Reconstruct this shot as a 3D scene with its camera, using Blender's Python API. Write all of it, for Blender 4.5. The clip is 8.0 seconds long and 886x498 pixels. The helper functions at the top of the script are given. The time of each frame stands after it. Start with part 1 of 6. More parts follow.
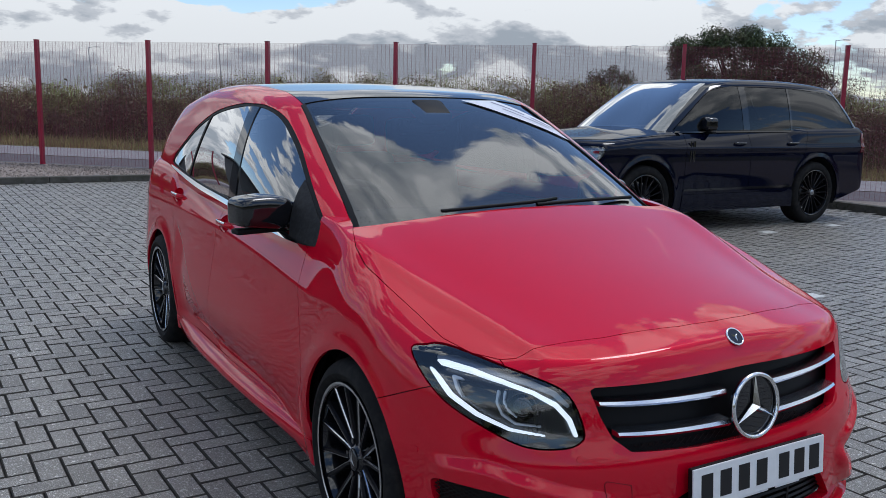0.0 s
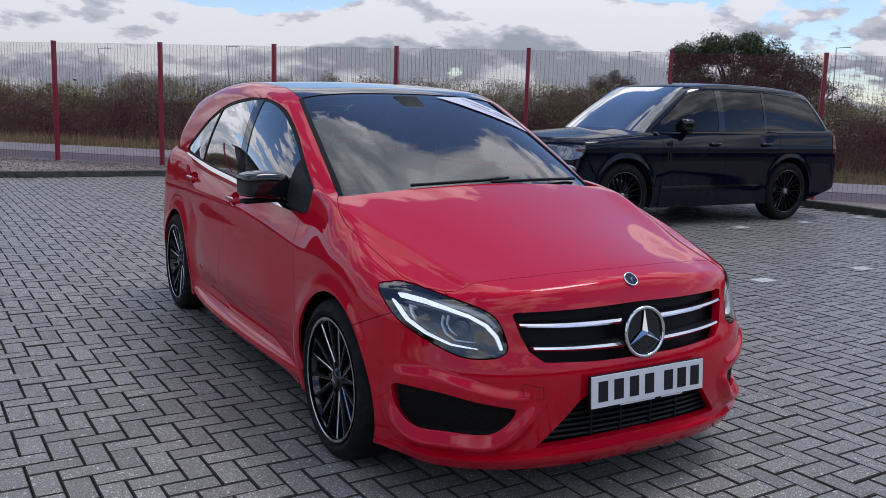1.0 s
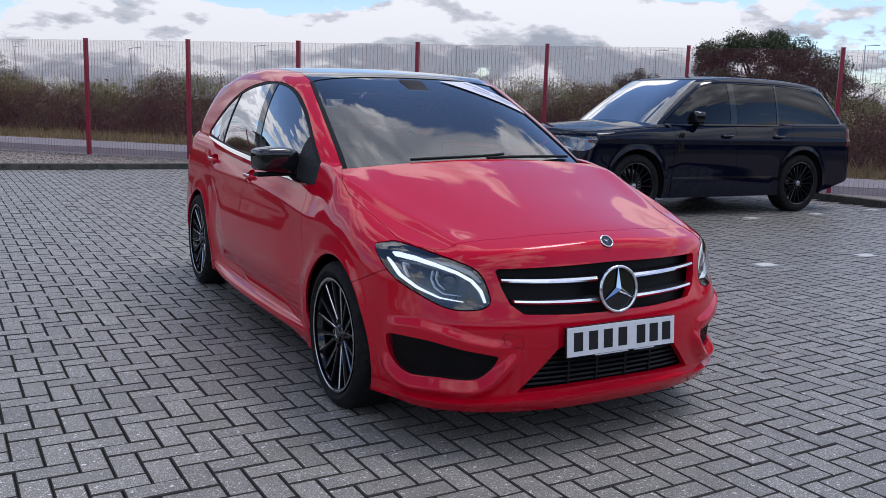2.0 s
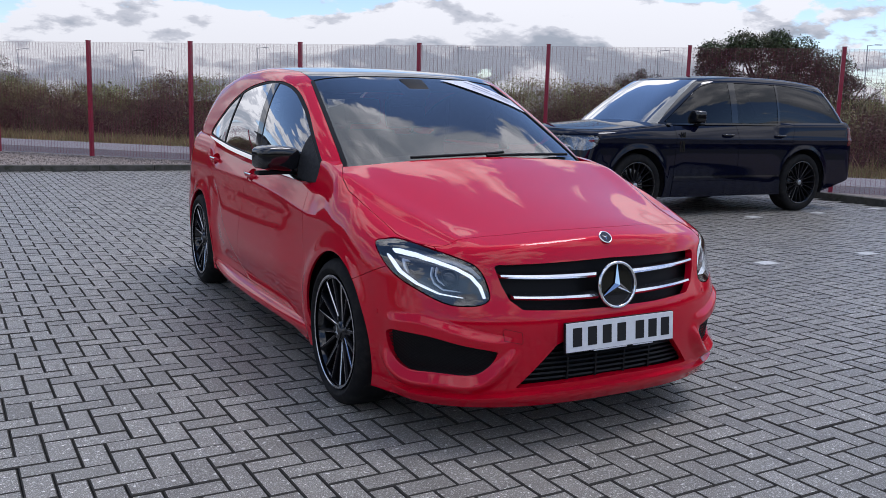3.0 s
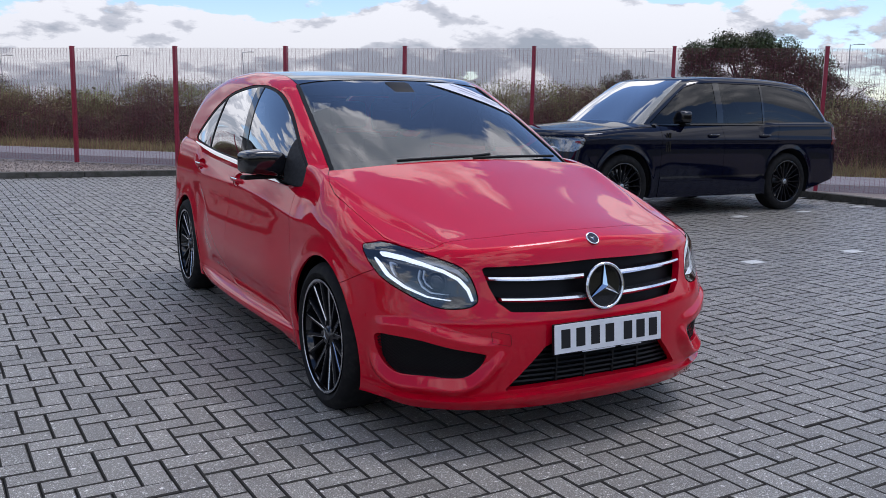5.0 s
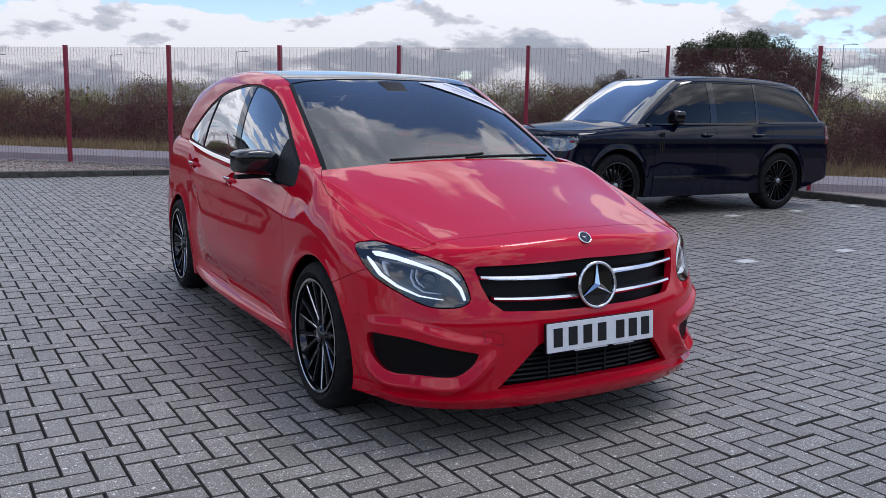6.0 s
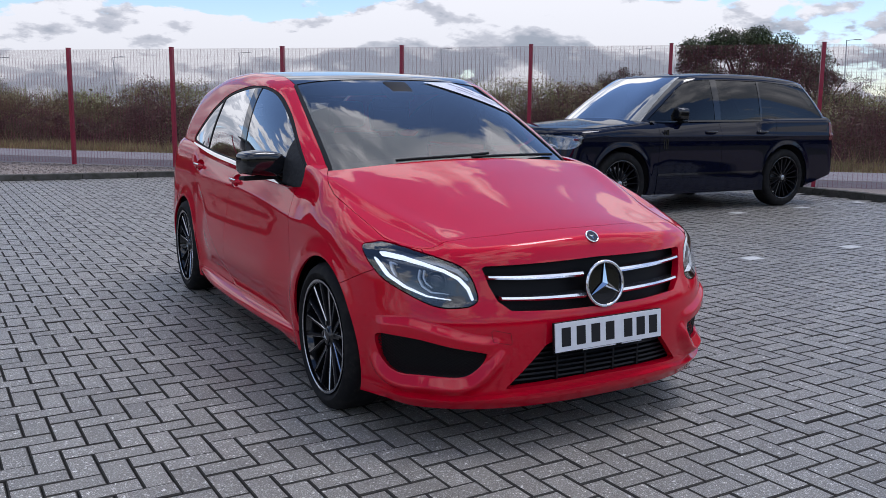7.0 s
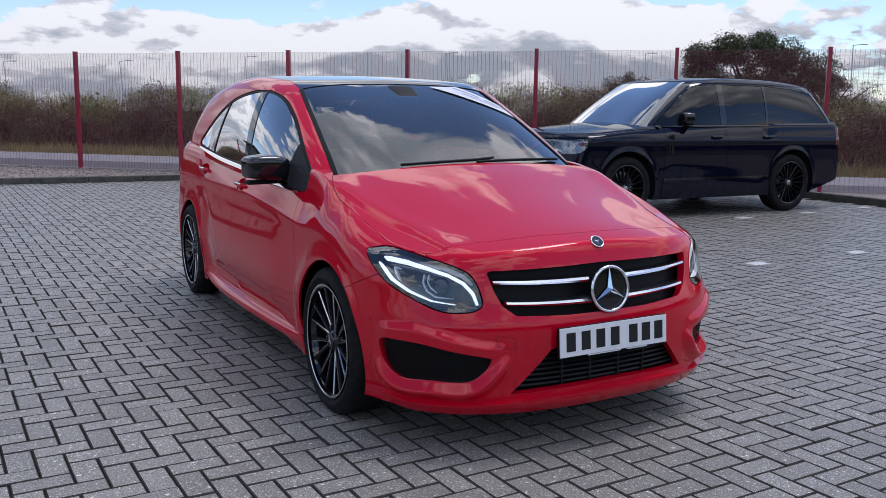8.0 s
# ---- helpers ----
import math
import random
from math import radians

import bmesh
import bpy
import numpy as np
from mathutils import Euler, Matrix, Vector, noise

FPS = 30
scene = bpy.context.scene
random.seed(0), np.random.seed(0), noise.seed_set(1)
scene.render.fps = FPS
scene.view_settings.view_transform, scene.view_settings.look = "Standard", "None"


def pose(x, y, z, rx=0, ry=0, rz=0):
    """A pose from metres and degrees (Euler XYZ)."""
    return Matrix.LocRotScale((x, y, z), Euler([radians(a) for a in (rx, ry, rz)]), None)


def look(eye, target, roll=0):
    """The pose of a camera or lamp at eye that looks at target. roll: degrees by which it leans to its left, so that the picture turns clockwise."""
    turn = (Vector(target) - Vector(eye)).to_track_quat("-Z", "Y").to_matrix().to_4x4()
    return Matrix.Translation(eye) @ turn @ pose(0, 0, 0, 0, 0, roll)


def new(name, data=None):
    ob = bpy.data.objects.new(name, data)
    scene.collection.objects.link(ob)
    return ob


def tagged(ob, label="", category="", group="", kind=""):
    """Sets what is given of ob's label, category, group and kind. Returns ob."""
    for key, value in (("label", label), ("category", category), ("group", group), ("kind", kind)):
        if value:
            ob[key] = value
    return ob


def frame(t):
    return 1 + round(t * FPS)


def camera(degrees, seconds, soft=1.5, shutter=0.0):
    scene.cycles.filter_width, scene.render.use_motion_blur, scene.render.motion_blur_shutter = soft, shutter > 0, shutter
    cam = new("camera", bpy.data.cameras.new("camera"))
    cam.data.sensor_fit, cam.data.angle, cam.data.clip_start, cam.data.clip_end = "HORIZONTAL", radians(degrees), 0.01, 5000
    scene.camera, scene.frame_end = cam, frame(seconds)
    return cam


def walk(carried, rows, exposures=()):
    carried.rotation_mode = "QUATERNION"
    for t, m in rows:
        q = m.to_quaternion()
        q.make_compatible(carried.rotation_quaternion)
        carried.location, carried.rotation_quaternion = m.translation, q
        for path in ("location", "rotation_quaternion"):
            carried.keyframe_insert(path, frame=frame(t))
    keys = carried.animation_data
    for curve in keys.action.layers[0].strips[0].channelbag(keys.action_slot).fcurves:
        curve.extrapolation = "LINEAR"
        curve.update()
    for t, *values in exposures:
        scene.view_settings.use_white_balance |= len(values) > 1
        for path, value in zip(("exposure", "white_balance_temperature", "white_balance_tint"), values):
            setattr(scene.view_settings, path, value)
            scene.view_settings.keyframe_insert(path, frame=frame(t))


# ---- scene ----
cam = camera(54.1, 8.0, soft=0.8)
PATH = [
    (0, (-1.906, -3.722, 1.411), (-0.918, -2.016, 1.079), 1.4),
    (0.5, (-2.036, -4.12, 1.366), (-1.035, -2.418, 1.048), 2.2),
    (1, (-2.119, -4.418, 1.375), (-1.141, -2.704, 1.051), 1.9),
    (1.5, (-2.147, -4.694, 1.322), (-1.213, -2.955, 0.996), 2.2),
    (3, (-2.149, -4.788, 1.272), (-1.23, -3.041, 0.949), 1.7),
    (3.5, (-2.149, -4.787, 1.273), (-1.227, -3.041, 0.957), 1.4),
    (4, (-2.149, -4.782, 1.272), (-1.225, -3.036, 0.961), 1.2),
    (4.5, (-2.148, -4.782, 1.272), (-1.213, -3.042, 0.958), 1.1),
    (6, (-2.137, -4.79, 1.271), (-1.183, -3.061, 0.954), 1.2),
    (6.5, (-2.148, -4.783, 1.275), (-1.194, -3.054, 0.957), 0.8),
    (7, (-2.149, -4.782, 1.274), (-1.202, -3.049, 0.955), 0.7),
    (7.5, (-2.145, -4.775, 1.274), (-1.203, -3.04, 0.957), 0.8),
    (8, (-2.145, -4.778, 1.276), (-1.208, -3.038, 0.966), 0.8),
]
walk(cam, [(t, look(eye, target, roll)) for t, eye, target, roll in PATH], exposures=[(0.0, 0.02, 5950, 11), (0.5, -0.08, 5950, 15), (1.0, -0.06, 5950, 17), (1.5, 0.04, 5950, 17), (3.0, 0.14, 5950, 17), (8.0, 0.14, 5950, 17)])

# ---- light ----
SUN_AZ, SUN_EL = 4.0, 66.0
world = bpy.data.worlds.new("sky")
scene.world = world
world.use_nodes = True


def sky_nodes():
    nt = world.node_tree
    nt.nodes.clear()
    N, L = nt.nodes.new, nt.links.new
    out, bg = N("ShaderNodeOutputWorld"), N("ShaderNodeBackground")
    sky = N("ShaderNodeTexSky")
    sky.sky_type = "NISHITA"
    sky.sun_disc = False
    sky.sun_elevation, sky.sun_rotation = radians(SUN_EL), radians(90 - SUN_AZ)
    sky.air_density, sky.dust_density, sky.ozone_density = 1.0, 0.15, 2.5
    co = N("ShaderNodeTexCoord")
    sep = N("ShaderNodeSeparateXYZ")
    L(co.outputs["Generated"], sep.inputs[0])

    def maths(op, a, b=None, clamp=False):
        m = N("ShaderNodeMath")
        m.operation, m.use_clamp = op, clamp
        for k, v in enumerate((a, b)):
            if v is None:
                continue
            if isinstance(v, (int, float)):
                m.inputs[k].default_value = v
            else:
                L(v, m.inputs[k])
        return m.outputs[0]
    # heaped clouds on a level sheet overhead: they crowd and flatten towards the horizon
    over = maths("ADD", maths("MAXIMUM", sep.outputs[2], 0.0), CLOUD_SHEET)
    comb = N("ShaderNodeCombineXYZ")
    L(maths("DIVIDE", sep.outputs[0], over), comb.inputs[0]), L(maths("DIVIDE", sep.outputs[1], over), comb.inputs[1])

    def fbm(scale, detail, rough, off, shrink=1.0):
        mp = N("ShaderNodeMapping")
        mp.inputs["Location"].default_value, mp.inputs["Scale"].default_value = off, (shrink, shrink, 1.0)
        L(comb.outputs[0], mp.inputs[0])
        n = N("ShaderNodeTexNoise")
        n.inputs["Scale"].default_value, n.inputs["Detail"].default_value = scale, detail
        n.inputs["Roughness"].default_value, n.inputs["Distortion"].default_value = rough, 0.0
        L(mp.outputs[0], n.inputs["Vector"])
        return n.outputs["Fac"]

    def ramp(fac, *stops):
        r = N("ShaderNodeValToRGB")
        r.color_ramp.interpolation = "EASE"
        els = r.color_ramp.elements
        while len(els) < len(stops):
            els.new(0.5)
        for el, (p, c) in zip(els, stops):
            el.position, el.color = p, (*c, 1) if not isinstance(c, float) else (c, c, c, 1)
        L(fac, r.inputs[0])
        return r.outputs[0]

    def mix(fac, a, b):
        m = N("ShaderNodeMix")
        m.data_type = "RGBA"
        L(fac, m.inputs[0]), L(a, m.inputs[6]), L(b, m.inputs[7])
        return m.outputs[2]
    big = fbm(CLOUD_SCALE, 9.0, 0.53, CLOUD_AT)
    above = fbm(CLOUD_SCALE, 7.0, 0.5, CLOUD_AT, 0.93)
    low_here = maths("MULTIPLY", maths("SUBTRACT", 0.12, maths("MINIMUM", sep.outputs[2], 0.12)), 1.3)
    cover = ramp(maths("ADD", big, low_here), (CLOUD_EDGE - 0.008, 0.0), (CLOUD_EDGE + 0.011, 1.0))
    heaps = fbm(CLOUD_SCALE * 4.5, 6.0, 0.55, (3.1, -5.2, 8.4))
    lit = maths("ADD", maths("MULTIPLY", maths("SUBTRACT", big, above), 3.6), maths("SUBTRACT", maths("MULTIPLY", heaps, 2.0), 0.5))
    body = ramp(lit, (0.20, (0.58, 0.63, 0.67)), (0.46, (0.86, 0.88, 0.89)), (0.68, (1.31, 1.31, 1.26)))
    # a cloud layer is brighter overhead than at the horizon
    high = maths("ADD", maths("MULTIPLY", maths("MAXIMUM", sep.outputs[2], 0.0), 1.0), 0.63)
    scaled = N("ShaderNodeVectorMath")
    scaled.operation = "SCALE"
    scaled.inputs[3].default_value = SKY_GAIN
    L(sky.outputs[0], scaled.inputs[0])
    lift = N("ShaderNodeVectorMath")
    lift.operation = "SCALE"
    L(maths("MULTIPLY", high, CLOUD_GAIN), lift.inputs[3])
    L(body, lift.inputs[0])
    L(mix(cover, scaled.outputs[0], lift.outputs[0]), bg.inputs[0])
    bg.inputs[1].default_value = SKY_STRENGTH
    L(bg.outputs[0], out.inputs[0])


CLOUD_AT, CLOUD_SCALE, CLOUD_SHEET, CLOUD_EDGE = (-18.271, -11.783, -8.445), 1.764, 0.349, 0.493
SKY_GAIN, CLOUD_GAIN, SKY_STRENGTH = 1.05, 6.6, 0.13
sky_nodes()
sun = new("sun", bpy.data.lights.new("sun", "SUN"))
sun.data.energy, sun.data.angle, sun.data.color = 1.2, radians(20), (1.0, 0.96, 0.9)
_d = Vector((math.cos(radians(SUN_AZ)) * math.cos(radians(SUN_EL)), math.sin(radians(SUN_AZ)) * math.cos(radians(SUN_EL)), math.sin(radians(SUN_EL))))
sun.matrix_world = look(_d * 50, (0, 0, 0))
scene.view_settings.exposure = 0.0

# ---- materials ----
def material(name, colour, rough=0.5, metal=0.0, coat=0.0, coat_rough=0.012, spec=0.5, grain=None, spots=None, bump=None, glow=None, clear=0.0, ior=1.45, alpha=None, isle=0.0, per_thing=0.0, flake=0.0):
    """A node material: a base colour, varied by noise at one or two sizes, with fine relief.
    grain: (scale, colour, low, high); spots: the same again; bump: (scale, strength, distance)."""
    m = bpy.data.materials.new(name)
    m.use_nodes = True
    nt = m.node_tree
    N, L = nt.nodes.new, nt.links.new
    b = nt.nodes["Principled BSDF"]
    b.inputs["Roughness"].default_value, b.inputs["Metallic"].default_value = rough, metal
    b.inputs["Coat Weight"].default_value, b.inputs["Coat Roughness"].default_value = coat, coat_rough
    b.inputs["Specular IOR Level"].default_value = spec
    b.inputs["Transmission Weight"].default_value, b.inputs["IOR"].default_value = clear, ior
    co = N("ShaderNodeTexCoord").outputs["Object"]
    geo = N("ShaderNodeNewGeometry")
    pos = geo.outputs["Position"]
    src = None
    rgb = N("ShaderNodeRGB")
    rgb.outputs[0].default_value = (*colour, 1)
    src = rgb.outputs[0]

    def blend(fac, a, c, kind="MIX"):
        x = N("ShaderNodeMix")
        x.data_type, x.blend_type = "RGBA", kind
        if isinstance(fac, float):
            x.inputs[0].default_value = fac
        else:
            L(fac, x.inputs[0])
        L(a, x.inputs[6])
        if isinstance(c, tuple):
            x.inputs[7].default_value = (*c, 1)
        else:
            L(c, x.inputs[7])
        return x.outputs[2]
    for g in (grain, *(spots if isinstance(spots, list) else [spots])):
        if g:
            n = N("ShaderNodeTexNoise")
            n.inputs["Scale"].default_value, n.inputs["Detail"].default_value, n.inputs["Roughness"].default_value = g[0], 6, 0.62
            L(pos, n.inputs["Vector"])
            r = N("ShaderNodeMapRange")
            r.inputs["From Min"].default_value, r.inputs["From Max"].default_value = g[2], g[3]
            L(n.outputs["Fac"], r.inputs["Value"])
            src = blend(r.outputs[0], src, g[1])
    for amount, value in ((isle, geo.outputs["Random Per Island"]), (per_thing, None)):
        if amount:
            if value is None:
                value = N("ShaderNodeObjectInfo").outputs["Random"]
            r = N("ShaderNodeMapRange")
            r.inputs["To Min"].default_value, r.inputs["To Max"].default_value = 1 - amount, 1 + amount
            L(value, r.inputs["Value"])
            c = N("ShaderNodeCombineColor")
            for k in range(3):
                L(r.outputs[0], c.inputs[k])
            src = blend(1.0, src, c.outputs[0], "MULTIPLY")
    L(src, b.inputs["Base Color"])
    if bump:
        n = N("ShaderNodeTexNoise")
        n.inputs["Scale"].default_value, n.inputs["Detail"].default_value = bump[0], 5
        L(pos, n.inputs["Vector"])
        k = N("ShaderNodeBump")
        k.inputs["Strength"].default_value, k.inputs["Distance"].default_value = bump[1], bump[2]
        L(n.outputs["Fac"], k.inputs["Height"])
        L(k.outputs[0], b.inputs["Normal"])
    if glow:
        b.inputs["Emission Color"].default_value, b.inputs["Emission Strength"].default_value = (*glow[0], 1), glow[1]
    if alpha is not None:
        b.inputs["Alpha"].default_value = alpha
    return m


def glass(name, tint, gain=2.5):
    """Thin window glass: clear straight through, with a mirror's gloss that grows at a slant."""
    m = bpy.data.materials.new(name)
    m.use_nodes = True
    nt = m.node_tree
    nt.nodes.clear()
    N, L = nt.nodes.new, nt.links.new
    out, mixer = N("ShaderNodeOutputMaterial"), N("ShaderNodeMixShader")
    through_, gloss, fr = N("ShaderNodeBsdfTransparent"), N("ShaderNodeBsdfGlossy"), N("ShaderNodeFresnel")
    through_.inputs[0].default_value = (*tint, 1)
    gloss.inputs["Roughness"].default_value = 0.01
    fr.inputs[0].default_value = 1.52
    up = N("ShaderNodeMath")
    up.operation, up.use_clamp = "MULTIPLY", True
    up.inputs[1].default_value = gain
    L(fr.outputs[0], up.inputs[0])
    L(up.outputs[0], mixer.inputs[0]), L(through_.outputs[0], mixer.inputs[1]), L(gloss.outputs[0], mixer.inputs[2])
    L(mixer.outputs[0], out.inputs[0])
    return m


PAINT_RED = material("red_paint", (0.54, 0.0010, 0.018), rough=0.45, metal=0.15, spec=0.0, coat=0.94, coat_rough=0.018, grain=(900, (0.62, 0.0020, 0.022), 0.45, 0.7))
PAINT_NAVY = material("navy_paint", (0.0018, 0.0030, 0.0125), rough=0.5, spec=0.0, coat=0.62, coat_rough=0.03, grain=(900, (0.0026, 0.0036, 0.012), 0.45, 0.7))
GLOSS_BLACK = material("gloss_black", (0.006, 0.006, 0.008), rough=0.08, coat=0.6)
WHEEL_BLACK = material("wheel_black", (0.008, 0.008, 0.010), rough=0.22, spec=0.14)
SATIN_BLACK = material("satin_black", (0.006, 0.006, 0.007), rough=0.5, spec=0.2, bump=(300, 0.05, 0.001))
PLASTIC = material("black_plastic", (0.012, 0.012, 0.013), rough=0.6, spec=0.3, grain=(60, (0.028, 0.028, 0.03), 0.4, 0.7), bump=(900, 0.15, 0.0006))
RUBBER = material("tyre_rubber", (0.008, 0.008, 0.009), rough=0.75, spec=0.2, grain=(25, (0.024, 0.023, 0.021), 0.45, 0.75), bump=(250, 0.2, 0.001))
CHROME = material("chrome", (0.82, 0.83, 0.85), rough=0.06, metal=1.0)
BRUSHED = material("polished_alloy", (0.62, 0.63, 0.65), rough=0.22, metal=1.0, grain=(120, (0.42, 0.43, 0.45), 0.4, 0.7))
CAP_GREY = material("cap_grey", (0.42, 0.43, 0.45), rough=0.3, metal=1.0)
CLEAR = glass("clear_glass", (0.85, 0.89, 0.88), 2.15)
TINTED = glass("tinted_glass", (0.08, 0.09, 0.10), 1.2)
LENS = glass("lamp_lens", (0.93, 0.95, 0.97), 2.6)
SIDE_GLASS = glass("side_glass", (0.62, 0.66, 0.67), 4.2)
PLATE_WHITE = material("plate_white", (0.80, 0.81, 0.83), rough=0.3, grain=(40, (0.74, 0.75, 0.77), 0.4, 0.7))
PLATE_INK = material("plate_ink", (0.01, 0.01, 0.012), rough=0.4)
FABRIC = material("dark_upholstery", (0.014, 0.014, 0.016), rough=0.9, spec=0.15, grain=(80, (0.035, 0.035, 0.04), 0.4, 0.7), bump=(400, 0.2, 0.002))
PAVER = material("grey_paver", (0.255, 0.238, 0.206), rough=0.37, grain=(5, (0.195, 0.180, 0.155), 0.36, 0.66), spots=[(110, (0.13, 0.125, 0.115), 0.50, 0.64), (330, (0.06, 0.057, 0.053), 0.54, 0.61), (230, (0.68, 0.67, 0.64), 0.582, 0.612), (95, (0.74, 0.73, 0.69), 0.610, 0.628), (42, (0.78, 0.77, 0.73), 0.634, 0.645)], bump=(210, 1.0, 0.004), isle=0.17, per_thing=0.15)
# sides and chamfers of the blocks, darker than their tops
PAVER_EDGE = material("dark_paver_edge", (0.045, 0.042, 0.038), rough=0.9, spec=0.2, grain=(40, (0.062, 0.058, 0.050), 0.45, 0.7))
JOINT = material("joint_sand", (0.014, 0.013, 0.012), rough=0.95, grain=(60, (0.032, 0.030, 0.026), 0.4, 0.75), bump=(300, 0.5, 0.004))
POST_RED = material("fence_red", (0.30, 0.012, 0.040), rough=0.35, coat=0.2, grain=(12, (0.24, 0.012, 0.034), 0.4, 0.7))
WIRE_RED = material("wire_red", (0.20, 0.046, 0.070), rough=0.4)
KERB = material("kerb_concrete", (0.105, 0.098, 0.086), rough=0.9, grain=(5, (0.055, 0.052, 0.042), 0.36, 0.64), spots=[(50, (0.16, 0.15, 0.13), 0.58, 0.75), (9, (0.045, 0.046, 0.032), 0.55, 0.66)], bump=(120, 0.5, 0.004), isle=0.2)
GRAVEL = material("pale_gravel", (0.34, 0.29, 0.26), rough=0.9, grain=(45, (0.17, 0.135, 0.115), 0.42, 0.62), bump=(60, 0.8, 0.02), isle=0.35)
ASPHALT = material("asphalt", (0.115, 0.105, 0.115), rough=0.85, grain=(1.2, (0.085, 0.08, 0.088), 0.35, 0.7), bump=(200, 0.4, 0.004))
PATH_GREY = material("footway", (0.27, 0.255, 0.265), rough=0.85, grain=(1.0, (0.22, 0.21, 0.22), 0.35, 0.7), bump=(160, 0.4, 0.003))
EARTH = material("rough_grass_ground", (0.13, 0.115, 0.045), rough=0.95, grain=(0.8, (0.085, 0.09, 0.03), 0.35, 0.7), bump=(30, 0.6, 0.03))
MARK = material("white_marker", (0.62, 0.62, 0.60), rough=0.6, grain=(40, (0.45, 0.45, 0.43), 0.4, 0.7))


# ---- meshes ----
def mesh_of(name, verts, faces, normals=None, smooth=True, mats=()):
    me = bpy.data.meshes.new(name)
    me.from_pydata([tuple(v) for v in verts], [], [tuple(f) for f in faces])
    for m in mats:
        me.materials.append(m)
    if smooth:
        me.polygons.foreach_set("use_smooth", np.ones(len(me.polygons), bool))
    if normals is not None:
        me.normals_split_custom_set_from_vertices([tuple(n) for n in normals])
    me.update()
    return me


def put(name, me, parent=None, label="", m=None):
    ob = new(name, me)
    if parent is not None:
        ob.parent = parent
    if m is not None:
        ob.matrix_basis = m
    return tagged(ob, label)


def part(name, bm, mat, parent, label="", smooth=False, m=None):
    me = bpy.data.meshes.new(name)
    bm.normal_update()
    bm.to_mesh(me)
    bm.free()
    me.materials.append(mat)
    if smooth:
        me.polygons.foreach_set("use_smooth", np.ones(len(me.polygons), bool))
        me.set_sharp_from_angle(angle=radians(38))
    return put(name, me, parent, label, m)


def thing(name, at, label, category, group="", kind=""):
    ob = new(name)
    ob.empty_display_size = 0.1
    ob.matrix_basis = at
    return tagged(ob, label, category, group, kind)


def box(bm, x0, x1, y0, y1, z0, z1, bevel=0.0, m=None):
    """A box, its edges rounded."""
    r = bmesh.ops.create_cube(bm, size=1.0)
    vs = r["verts"]
    for v in vs:
        v.co = Vector(((x0 + x1) / 2 + v.co.x * (x1 - x0), (y0 + y1) / 2 + v.co.y * (y1 - y0), (z0 + z1) / 2 + v.co.z * (z1 - z0)))
    if m is not None:
        for v in vs:
            v.co = m @ v.co
    if bevel:
        es = list({e for v in vs for e in v.link_edges})
        bmesh.ops.bevel(bm, geom=es, offset=bevel, segments=2, affect="EDGES", profile=0.6)


def lathe(profile, count, axis="x"):
    """Verts and faces of a profile of (radius, along) turned about the x axis."""
    a = np.linspace(0, 2 * np.pi, count, endpoint=False)
    pr = np.array(profile, float)
    v = np.stack([np.repeat(pr[None, :, 1], count, 0), np.cos(a)[:, None] * pr[None, :, 0], np.sin(a)[:, None] * pr[None, :, 0]], 2).reshape(-1, 3)
    k = len(pr)
    f = [(i * k + j, ((i + 1) % count) * k + j, ((i + 1) % count) * k + j + 1, i * k + j + 1) for i in range(count) for j in range(k - 1)]
    return v, f


def lathe_part(name, profile, count, mat, parent, label="", m=None):
    v, f = lathe(profile, count)
    me = mesh_of(name, v, f, mats=[mat])
    me.set_sharp_from_angle(angle=radians(35))
    return put(name, me, parent, label, m)


